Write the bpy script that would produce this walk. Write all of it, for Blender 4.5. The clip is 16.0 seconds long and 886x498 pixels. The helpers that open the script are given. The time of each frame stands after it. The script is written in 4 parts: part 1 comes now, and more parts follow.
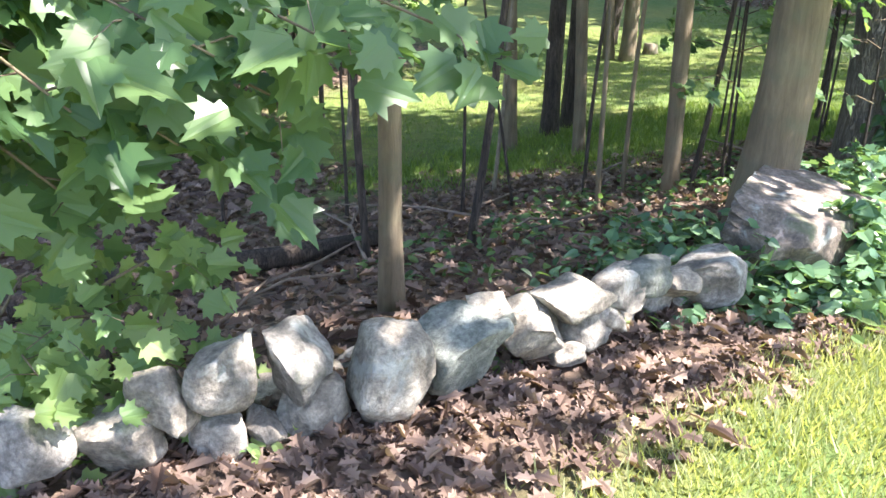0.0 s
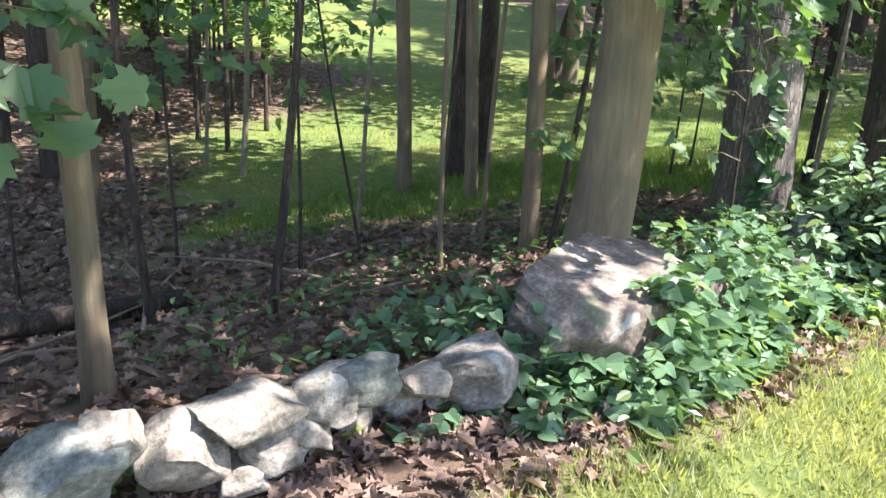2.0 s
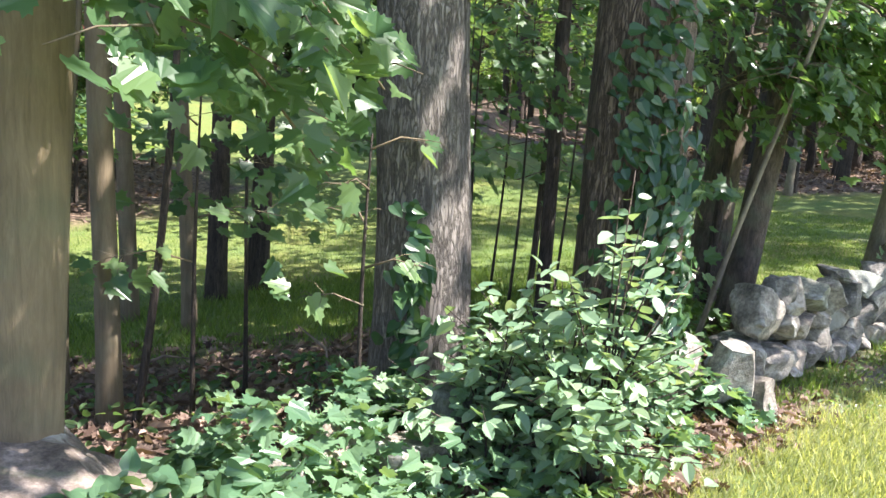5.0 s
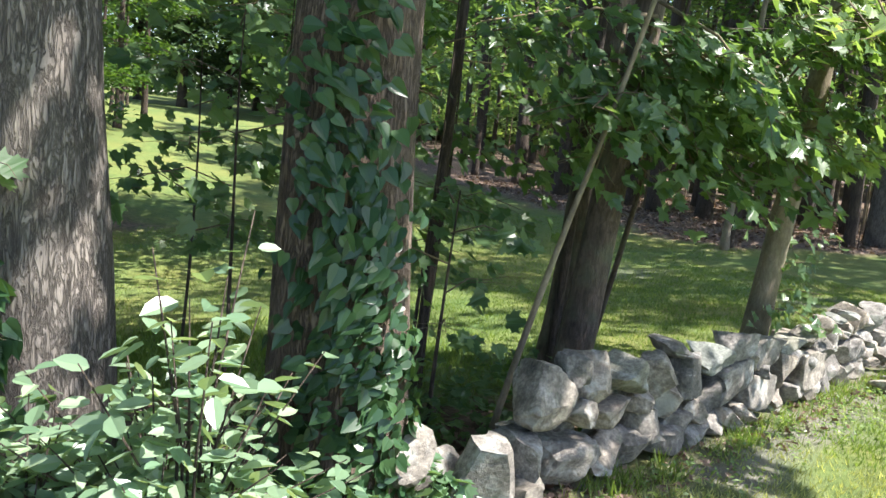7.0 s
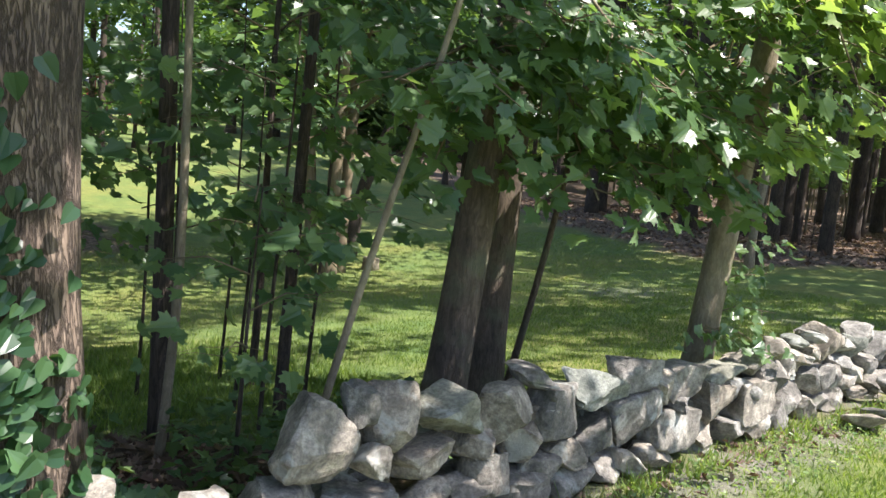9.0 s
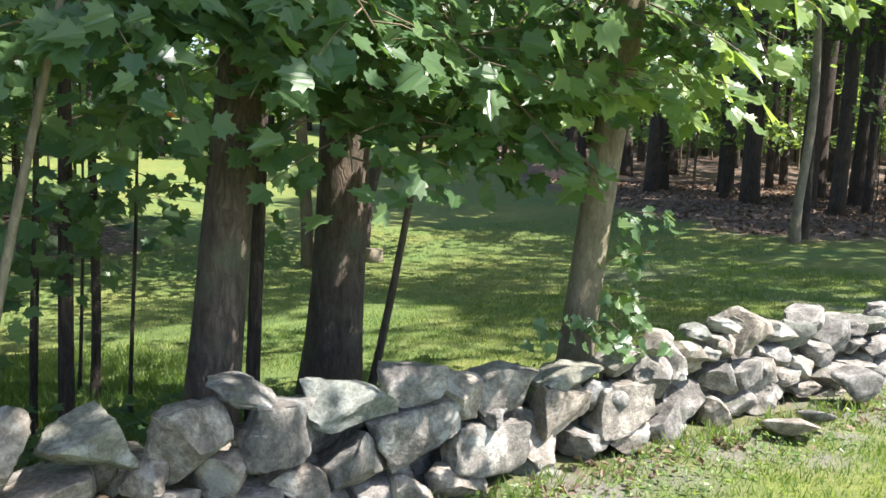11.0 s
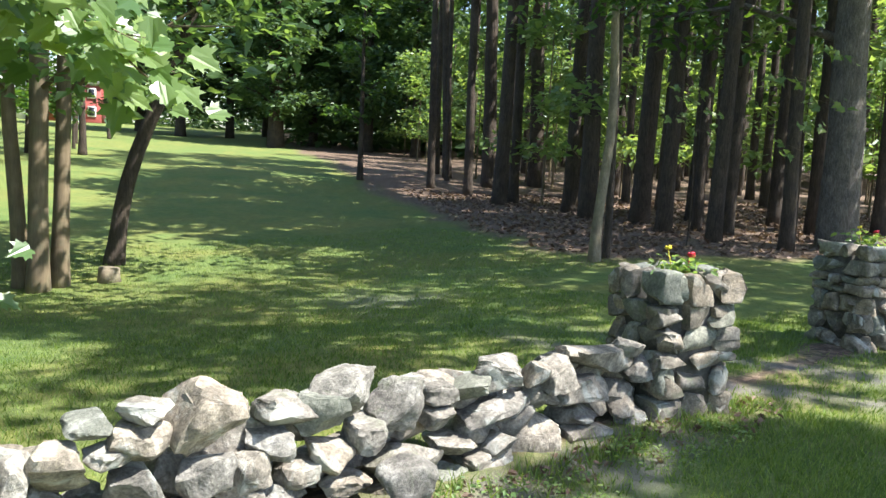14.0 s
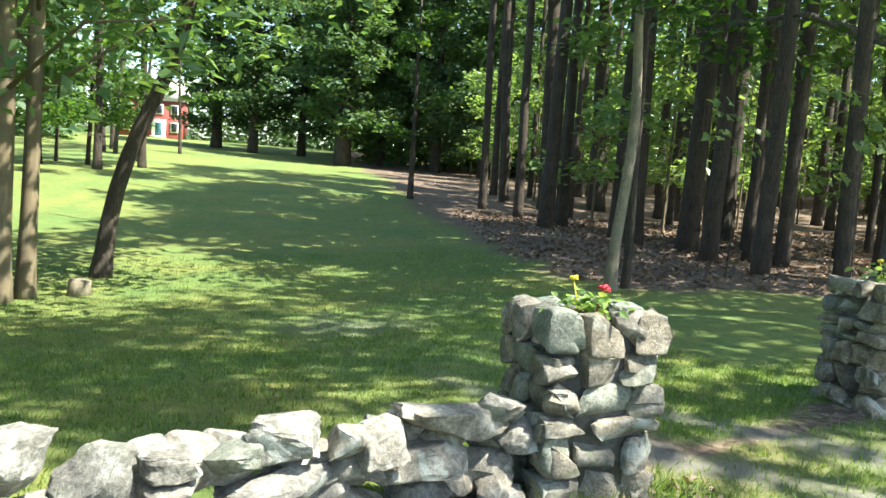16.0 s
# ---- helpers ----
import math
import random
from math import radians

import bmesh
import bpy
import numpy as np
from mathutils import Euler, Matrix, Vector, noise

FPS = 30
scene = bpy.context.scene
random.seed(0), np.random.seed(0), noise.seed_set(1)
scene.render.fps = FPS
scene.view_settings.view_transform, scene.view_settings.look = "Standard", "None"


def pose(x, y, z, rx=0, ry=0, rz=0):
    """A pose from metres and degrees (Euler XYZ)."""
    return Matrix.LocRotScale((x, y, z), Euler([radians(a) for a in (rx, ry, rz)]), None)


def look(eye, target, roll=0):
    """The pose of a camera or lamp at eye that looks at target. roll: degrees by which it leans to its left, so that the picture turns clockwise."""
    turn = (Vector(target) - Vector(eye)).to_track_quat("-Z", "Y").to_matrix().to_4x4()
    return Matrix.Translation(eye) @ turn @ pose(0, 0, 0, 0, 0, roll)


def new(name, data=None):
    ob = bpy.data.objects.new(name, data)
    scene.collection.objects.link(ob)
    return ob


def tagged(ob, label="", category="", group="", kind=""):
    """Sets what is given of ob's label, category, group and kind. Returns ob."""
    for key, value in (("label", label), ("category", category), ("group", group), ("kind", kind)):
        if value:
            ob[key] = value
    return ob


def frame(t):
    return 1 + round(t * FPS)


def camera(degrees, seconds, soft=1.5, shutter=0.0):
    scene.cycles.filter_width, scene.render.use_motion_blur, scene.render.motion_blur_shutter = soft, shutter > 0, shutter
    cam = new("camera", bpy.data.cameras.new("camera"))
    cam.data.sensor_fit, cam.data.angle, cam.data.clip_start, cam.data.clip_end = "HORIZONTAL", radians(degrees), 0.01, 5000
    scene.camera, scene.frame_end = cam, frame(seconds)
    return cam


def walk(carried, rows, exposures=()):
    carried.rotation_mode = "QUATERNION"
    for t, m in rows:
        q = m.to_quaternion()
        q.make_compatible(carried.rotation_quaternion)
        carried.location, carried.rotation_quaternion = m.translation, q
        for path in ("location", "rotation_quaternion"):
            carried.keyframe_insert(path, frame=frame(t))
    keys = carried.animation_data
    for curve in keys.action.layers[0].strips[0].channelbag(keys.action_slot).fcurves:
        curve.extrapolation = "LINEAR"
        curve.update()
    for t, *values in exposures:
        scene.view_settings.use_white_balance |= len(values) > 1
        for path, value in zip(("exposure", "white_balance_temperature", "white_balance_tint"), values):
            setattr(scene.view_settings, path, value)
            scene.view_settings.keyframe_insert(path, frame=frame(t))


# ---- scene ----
cam = camera(57.0, 16.0)
PATH = [
    (0, (0.953, -0.551, 1.905), (1.288, 1.289, 1.199), 0.5),
    (0.5, (1.161, -0.505, 1.939), (1.526, 1.326, 1.221), 2.4),
    (1, (1.427, -0.344, 1.948), (1.87, 1.487, 1.277), 2.1),
    (1.5, (1.792, -0.232, 1.955), (2.191, 1.592, 1.237), 3.9),
    (2, (2.086, -0.087, 1.923), (2.478, 1.767, 1.284), 2.4),
    (2.5, (2.416, 0.104, 1.929), (2.879, 1.976, 1.401), 2.7),
    (3, (2.812, 0.309, 1.905), (3.26, 2.197, 1.42), 4.7),
    (3.5, (3.276, 0.513, 1.864), (3.804, 2.382, 1.387), 4.6),
    (3.7, (3.435, 0.569, 1.878), (3.993, 2.426, 1.386), 4.0),
    (5.8, (5.174, 1.317, 1.856), (5.626, 3.238, 1.528), 4.2),
    (6, (5.342, 1.408, 1.884), (5.81, 3.323, 1.546), 5.0),
    (6.5, (5.747, 1.555, 1.89), (6.193, 3.473, 1.542), 5.6),
    (7, (6.128, 1.672, 1.857), (6.666, 3.579, 1.587), 5.7),
    (7.5, (6.537, 1.863, 1.862), (7.216, 3.732, 1.642), 5.7),
    (8, (6.867, 1.98, 1.854), (7.451, 3.879, 1.623), 4.8),
    (8.2, (6.988, 2.056, 1.835), (7.548, 3.962, 1.602), 4.6),
    (10.3, (8.951, 2.419, 1.737), (8.983, 4.405, 1.51), 2.4),
    (10.5, (9.132, 2.54, 1.727), (9.146, 4.526, 1.494), 1.6),
    (11, (9.538, 2.783, 1.759), (9.689, 4.759, 1.492), 1.4),
    (11.5, (10.082, 3.112, 1.741), (10.295, 5.078, 1.445), 1.8),
    (12, (10.579, 3.39, 1.744), (11.015, 5.329, 1.516), 0.9),
    (12.5, (11.083, 3.587, 1.749), (11.545, 5.516, 1.496), -0.1),
    (13, (11.512, 3.871, 1.728), (11.873, 5.822, 1.478), 0.1),
    (13.5, (11.951, 4.058, 1.74), (12.307, 6.01, 1.489), 0.6),
    (14, (12.33, 4.318, 1.734), (12.696, 6.271, 1.501), 2.5),
    (14.5, (12.709, 4.641, 1.741), (13.062, 6.599, 1.535), 2.5),
    (15, (13.107, 4.887, 1.703), (13.397, 6.854, 1.489), 4.2),
    (15.5, (13.506, 5.167, 1.681), (13.757, 7.142, 1.492), 4.2),
    (16, (13.937, 5.378, 1.669), (14.102, 7.362, 1.48), 3.7),
]
EXPOSURES = [(0, 2.35, 6250, 18), (1.5, 2.05, 6250, 19), (2.5, 1.95, 6250, 20), (3.7, 1.95, 6250, 22), (6.5, 1.72, 6250, 15), (8, 1.28, 6300, 18), (10.3, 1.6, 6350, 16), (11.5, 1.5, 6200, 16), (13, 1.45, 6200, 15), (14.5, 1.62, 6300, 9), (16, 1.9, 6400, 3)]
walk(cam, [(t, look(eye, target, roll)) for t, eye, target, roll in PATH], EXPOSURES)

# ---- world and sun ----
SUN_AZ, SUN_EL = radians(112), radians(57)      # azimuth from +y towards +x
world = bpy.data.worlds.new("world")
scene.world = world
world.use_nodes = True
wn = world.node_tree.nodes
sky = wn.new("ShaderNodeTexSky")
sky.sky_type, sky.sun_disc = "NISHITA", False
sky.sun_elevation, sky.sun_rotation = SUN_EL, SUN_AZ
wn["Background"].inputs["Strength"].default_value = 0.115
world.node_tree.links.new(sky.outputs[0], wn["Background"].inputs["Color"])
sun = new("sun", bpy.data.lights.new("sun", "SUN"))
sun.data.energy, sun.data.angle, sun.data.color = 5.0, radians(0.53), (1.0, 0.95, 0.86)
to_sun = Vector((math.sin(SUN_AZ) * math.cos(SUN_EL), math.cos(SUN_AZ) * math.cos(SUN_EL), math.sin(SUN_EL)))
sun.matrix_world = look(to_sun * 50, (0, 0, 0))


# ---- materials ----
def material(name, rough=0.8):
    m = bpy.data.materials.new(name)
    m.use_nodes = True
    t = m.node_tree
    b = t.nodes["Principled BSDF"]
    b.inputs["Roughness"].default_value = rough
    return m, t, b


def node(t, kind, **values):
    n = t.nodes.new(kind)
    for key, value in values.items():
        n.inputs[key.replace("_", " ")].default_value = value
    return n


def ramp(t, source, stops):
    n = t.nodes.new("ShaderNodeValToRGB")
    e = n.color_ramp.elements
    while len(e) < len(stops):
        e.new(0.5)
    for el, (pos, col) in zip(e, stops):
        el.position, el.color = pos, (*col, 1)
    t.links.new(source, n.inputs[0])
    return n


def mixed(t, fac, a, b, mode="MIX"):
    n = t.nodes.new("ShaderNodeMix")
    n.data_type, n.blend_type = "RGBA", mode
    for socket, value in ((n.inputs[0], fac), (n.inputs[6], a), (n.inputs[7], b)):
        if isinstance(value, (int, float)):
            socket.default_value = value
        elif isinstance(value, tuple):
            socket.default_value = (*value, 1)
        else:
            t.links.new(value, socket)
    return n.outputs[2]


def bumped(t, b, height, strength, distance):
    n = node(t, "ShaderNodeBump", Strength=strength, Distance=distance)
    t.links.new(height, n.inputs["Height"])
    t.links.new(n.outputs[0], b.inputs["Normal"])


def leaf_material(name, dark, light, rough=0.45, through_light=0.45):
    """Leaf: gloss on top, light let through, each leaf its own shade."""
    m, t, b = material(name, rough)
    geo = t.nodes.new("ShaderNodeNewGeometry")
    c = ramp(t, geo.outputs["Random Per Island"], [(0.0, dark), (0.75, tuple((x + y) / 2 for x, y in zip(dark, light))), (1.0, light)])
    t.links.new(c.outputs[0], b.inputs["Base Color"])
    tr = t.nodes.new("ShaderNodeBsdfTranslucent")
    warm = mixed(t, 1.0, c.outputs[0], (1.6, 1.5, 0.65), "MULTIPLY")
    t.links.new(warm, tr.inputs["Color"])
    mx = t.nodes.new("ShaderNodeMixShader")
    mx.inputs[0].default_value = through_light
    t.links.new(b.outputs[0], mx.inputs[1])
    t.links.new(tr.outputs[0], mx.inputs[2])
    t.links.new(mx.outputs[0], t.nodes["Material Output"].inputs["Surface"])
    return m


def bark_material(name, dark, light, stretch=0.12, scale=14.0, depth=0.02, moss=0.0, furrow=0.85):
    m, t, b = material(name, 0.9)
    co = t.nodes.new("ShaderNodeTexCoord")
    mp = t.nodes.new("ShaderNodeMapping")
    mp.inputs["Scale"].default_value = (1, 1, stretch)
    t.links.new(co.outputs["Object"], mp.inputs[0])
    n1 = node(t, "ShaderNodeTexNoise", Scale=scale, Detail=6.0, Roughness=0.6, Distortion=0.6)
    t.links.new(mp.outputs[0], n1.inputs["Vector"])
    v = node(t, "ShaderNodeTexVoronoi", Scale=scale * 1.3)
    v.feature = "DISTANCE_TO_EDGE"
    warp = mixed(t, 0.12, mp.outputs[0], n1.outputs["Color"], "ADD")
    t.links.new(warp, v.inputs["Vector"])
    n2 = node(t, "ShaderNodeTexNoise", Scale=2.2, Detail=3.0)
    t.links.new(co.outputs["Object"], n2.inputs["Vector"])
    c = ramp(t, n1.outputs[0], [(0.3, dark), (0.72, light)])
    groove = ramp(t, v.outputs["Distance"], [(0.0, (0.36, 0.35, 0.34)), (0.2, (1, 1, 1))])
    col = mixed(t, furrow, c.outputs[0], groove.outputs[0], "MULTIPLY")
    big = ramp(t, n2.outputs[0], [(0.35, (0.7, 0.68, 0.66)), (0.7, (1.15, 1.1, 1.02))])
    col = mixed(t, 1.0, col, big.outputs[0], "MULTIPLY")
    if moss:
        n3 = node(t, "ShaderNodeTexNoise", Scale=5.0, Detail=5.0)
        t.links.new(co.outputs["Object"], n3.inputs["Vector"])
        patch = ramp(t, n3.outputs[0], [(0.5, (0, 0, 0)), (0.68, (moss, moss, moss))])
        col = mixed(t, patch.outputs[0], col, (0.12, 0.14, 0.08))
    t.links.new(col, b.inputs["Base Color"])
    h = mixed(t, 0.5, groove.outputs[0], n1.outputs["Color"])
    bumped(t, b, h, 1.0, depth)
    return m


def stone_material(name, dark, mid, light, moss):
    m, t, b = material(name, 0.88)
    co = t.nodes.new("ShaderNodeTexCoord")
    info = t.nodes.new("ShaderNodeObjectInfo")
    off = t.nodes.new("ShaderNodeVectorMath")
    off.operation = "MULTIPLY_ADD"
    off.inputs[1].default_value = (9, 7, 5)
    t.links.new(info.outputs["Random"], off.inputs[0])
    t.links.new(co.outputs["Object"], off.inputs[2])
    p = off.outputs[0]
    n1 = node(t, "ShaderNodeTexNoise", Scale=7.0, Detail=9.0, Roughness=0.68)
    n2 = node(t, "ShaderNodeTexNoise", Scale=45.0, Detail=6.0, Roughness=0.7)
    n3 = node(t, "ShaderNodeTexNoise", Scale=4.0, Detail=7.0, Roughness=0.65, Distortion=0.8)
    mu = node(t, "ShaderNodeTexVoronoi", Scale=16.0)
    for n in (n1, n2, n3, mu):
        t.links.new(p, n.inputs["Vector"])
    c = ramp(t, n1.outputs[0], [(0.28, dark), (0.5, mid), (0.68, light)])
    fine = ramp(t, n2.outputs[0], [(0.36, (0.52, 0.52, 0.52)), (0.64, (1.34, 1.32, 1.28))])
    col = mixed(t, 0.8, c.outputs[0], fine.outputs[0], "MULTIPLY")
    tint = ramp(t, info.outputs["Random"], [(0.0, (0.72, 0.74, 0.76)), (0.4, (1.0, 0.98, 0.93)), (0.7, (1.12, 1.05, 0.95)), (1.0, (0.86, 0.9, 0.93))])
    col = mixed(t, 1.0, col, tint.outputs[0], "MULTIPLY")
    li = ramp(t, n3.outputs[0], [(0.56, (0, 0, 0)), (0.64, (1, 1, 1))])
    col = mixed(t, mixed(t, 1.0, li.outputs[0], (0.55, 0.55, 0.55), "MULTIPLY"), col, (0.46, 0.48, 0.44))
    if moss:
        mo = ramp(t, n3.outputs[0], [(0.3, (moss, moss, moss)), (0.42, (0, 0, 0))])
        col = mixed(t, mo.outputs[0], col, (0.13, 0.16, 0.09))
    t.links.new(col, b.inputs["Base Color"])
    h = mixed(t, 0.45, n1.outputs["Color"], n2.outputs["Color"])
    bumped(t, b, h, 1.0, 0.03)
    return m


def plain(name, colour, rough=0.7, vary=0.25, scale=8.0):
    m, t, b = material(name, rough)
    co = t.nodes.new("ShaderNodeTexCoord")
    n = node(t, "ShaderNodeTexNoise", Scale=scale, Detail=6.0)
    t.links.new(co.outputs["Object"], n.inputs["Vector"])
    c = ramp(t, n.outputs[0], [(0.3, tuple(v * (1 - vary) for v in colour)), (0.7, tuple(min(1, v * (1 + vary)) for v in colour))])
    t.links.new(c.outputs[0], b.inputs["Base Color"])
    bumped(t, b, n.outputs[0], 0.3, 0.01)
    return m


MAPLE = leaf_material("maple_leaf", (0.06, 0.13, 0.055), (0.18, 0.28, 0.11), 0.33, 0.5)
# light green of young plants, also used to paint sunlit maple boughs
YOUNG_SUNLIT = leaf_material("young_sunlit_leaf", (0.11, 0.2, 0.075), (0.3, 0.4, 0.15), 0.36, 0.52)
IVY = leaf_material("ivy_leaf", (0.025, 0.068, 0.028), (0.08, 0.16, 0.062), 0.3, 0.3)
VINE = leaf_material("vine_leaf", (0.085, 0.17, 0.09), (0.22, 0.34, 0.19), 0.22, 0.35)
BUSH = leaf_material("bush_leaf", (0.14, 0.24, 0.14), (0.33, 0.43, 0.28), 0.24, 0.28)
CANOPY = leaf_material("canopy_leaf", (0.035, 0.085, 0.022), (0.11, 0.2, 0.04), 0.45, 0.5)
PINE = leaf_material("pine_needles", (0.05, 0.1, 0.045), (0.12, 0.2, 0.08), 0.55, 0.4)
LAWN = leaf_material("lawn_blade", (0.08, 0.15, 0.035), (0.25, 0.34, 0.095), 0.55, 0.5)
# dry verge grass, its colour raised further to carry the glare of the sun
SUNLIT_DRY_GRASS = leaf_material("sunlit_dry_grass_blade", (0.17, 0.22, 0.09), (0.48, 0.5, 0.28), 0.55, 0.5)
DRY = leaf_material("dead_leaf", (0.09, 0.055, 0.04), (0.36, 0.26, 0.2), 0.85, 0.15)
BARK_SMOOTH = bark_material("smooth_bark", (0.155, 0.122, 0.075), (0.25, 0.2, 0.128), 0.12, 30.0, 0.002, 0.35, 0.2)
BARK_ROUGH = bark_material("furrowed_bark", (0.16, 0.142, 0.125), (0.36, 0.335, 0.3), 0.2, 27.0, 0.03)
BARK_BROWN = bark_material("brown_furrowed_bark", (0.11, 0.08, 0.062), (0.3, 0.235, 0.185), 0.16, 28.0, 0.03)
BARK_DARK = bark_material("dark_bark", (0.055, 0.042, 0.032), (0.14, 0.11, 0.085), 0.14, 24.0, 0.02)
BARK_MAPLE = bark_material("maple_bark", (0.07, 0.054, 0.04), (0.19, 0.15, 0.115), 0.3, 20.0, 0.012, 0.5, 0.5)
BARK_PALE = bark_material("pale_bark", (0.19, 0.16, 0.11), (0.33, 0.29, 0.21), 0.4, 20.0, 0.004, 0.3, 0.35)
STONE = stone_material("field_stone", (0.07, 0.067, 0.06), (0.24, 0.222, 0.195), (0.5, 0.475, 0.43), 0.5)
STONE_MOSS = stone_material("mossy_stone", (0.09, 0.10, 0.085), (0.20, 0.21, 0.18), (0.34, 0.35, 0.31), 0.8)
ROCK_PINK = stone_material("pale_rock", (0.06, 0.052, 0.045), (0.17, 0.145, 0.125), (0.38, 0.33, 0.31), 0.7)
WOOD = plain("dead_wood", (0.2, 0.15, 0.11), 0.9, 0.4, 14.0)


# ---- plan: the line of the wall, the lay of the land ----
ALONG, ACROSS = Vector((0.864, 0.504, 0)), Vector((-0.504, 0.864, 0))


def at_wall(u, s, z=0.0):
    """u metres along the wall's line, s metres behind it."""
    p = Vector((2, 2.2, 0)) + ALONG * u + ACROSS * s
    return Vector((p.x, p.y, z))


def steps(v, *knots):
    return float(np.interp(v, [k[0] for k in knots], [k[1] for k in knots]))


def behind(x, y):
    return -(x - 2) * 0.504 + (y - 2.2) * 0.864


def ground_z(x, y):
    s = behind(x, y)
    h = steps(s, (1, 0), (5, -0.45), (9, -0.7), (14, -0.6), (24, 0), (28.5, 0.5), (55, 1.6), (85, 3.2), (150, 5))
    if h < 0:
        h *= steps(x, (4, 1.1), (9, 0.9), (14, 0.7), (20, 0))
    h -= steps(x, (10.5, 0), (13.5, 0.08)) * steps(s, (1.0, 1), (3.0, 0))
    return h + steps(x, (1, 0.39), (3.2, 0.25), (9, 0)) * steps(s, (0.3, 1), (2.2, 0.25), (5, 0))


def wobble(x, y, size, seed=0.0):
    return noise.noise(Vector((x / size, y / size, seed)))


def litter_at(x, y):
    """How much of the ground is covered with dead leaves, 0 to 1."""
    s, u = behind(x, y), (x - 2) * 0.864 + (y - 2.2) * 0.504
    w = wobble(x, y, 1.3) * 0.5 + wobble(x, y, 0.4, 3) * 0.25
    front = steps(s + w * 0.3, (-0.75, 0), (-0.4, 1)) * steps(u, (5.5, 1), (7.5, 0.35))
    back = steps(s + w * 1.2, (steps(u, (3, 3.5), (6, 2.0), (8, 0.5), (14, 0.2)), 1), (steps(u, (3, 5.0), (6, 2.8), (8, 1.1), (14, 0.5)), 0))
    if s < 0:
        return front
    left = steps(x + w * 1.6 - steps(y, (7, 1.2), (11, 0.5), (13.5, 0.5), (16, 2.5), (20, 4.5), (22, 4.0), (25, 0), (30, -5), (60, -26)), (-0.6, 1), (0.6, 0))
    pines = steps(x + w * 2 + 0.1 * (y - 18.3), (17.2, 0), (18.3, 1)) * steps(y + w, (18.0, 0), (18.9, 1))
    return max(back * (1 if s > 0 else front), left * steps(s, (2, 0), (3, 1)), pines)


def bare_at(x, y):
    """Wheel tracks of the drive and worn patches, 0 to 1."""
    best = 0.0
    for track in (((19.6, 9.0), (17.4, 10.55), (16.3, 11.4), (14.4, 14.6)), ((18.2, 9.0), (16.9, 9.85), (15.85, 10.4), (13.2, 14.6))):
        for (ax, ay), (bx, by) in zip(track, track[1:]):
            f = max(0, min(1, ((x - ax) * (bx - ax) + (y - ay) * (by - ay)) / ((bx - ax) ** 2 + (by - ay) ** 2)))
            d = math.hypot(x - ax - f * (bx - ax), y - ay - f * (by - ay))
            best = max(best, steps(d + wobble(x, y, 0.35, 7) * 0.15, (0.02, 0.85), (0.26, 0)) * steps(y, (11.2, 1), (13.0, 0.15)))
    patch = math.hypot((x - 13.7) / 1.1, (y - 15.6) / 1.0) + wobble(x, y, 0.5, 9) * 0.7
    s, u = behind(x, y), (x - 2) * 0.864 + (y - 2.2) * 0.504
    foot = steps(s + wobble(x, y, 0.5, 21) * 0.3, (-1.0, 0), (-0.7, 1), (-0.2, 1), (-0.1, 0)) * steps(u, (6.3, 0), (7, 1), (14.6, 1), (15.2, 0))
    best = max(best, foot * max(0.0, min(0.85, 0.5 + 1.1 * wobble(x, y, 0.35, 22))))
    return max(best, 0.4 * steps(patch, (0.4, 1), (1.1, 0)))


def linked(name, bm, mat, parent=None, smooth=True, sharp=0):
    me = bpy.data.meshes.new(name)
    bm.to_mesh(me)
    bm.free()
    me.materials.append(mat)
    if smooth:
        me.shade_smooth()
    if sharp:
        me.set_sharp_from_angle(angle=radians(sharp))
    ob = new(name, me)
    ob.parent = parent
    return ob


def part(name, bm, mat, parent, label="", sharp=0):
    return tagged(linked(name, bm, mat, parent, True, sharp), label)


def from_arrays(name, verts, faces, mat, parent=None, smooth=False):
    me = bpy.data.meshes.new(name)
    me.from_pydata(verts, [], faces)
    me.materials.append(mat)
    if smooth:
        me.shade_smooth()
    ob = new(name, me)
    ob.parent = parent
    return ob


# ---- ground ----
def axis_steps(lo, hi, near, far_lo, far_hi):
    mid = np.arange(lo, hi, near)
    grow = lambda gap: np.cumsum(near * 1.12 ** np.arange(1, 60))[: int(gap)]
    up = grow(60)
    up = up[up < far_hi]
    down = grow(60)
    down = down[down < far_lo]
    return np.r_[(lo - down)[::-1], mid, hi + up]


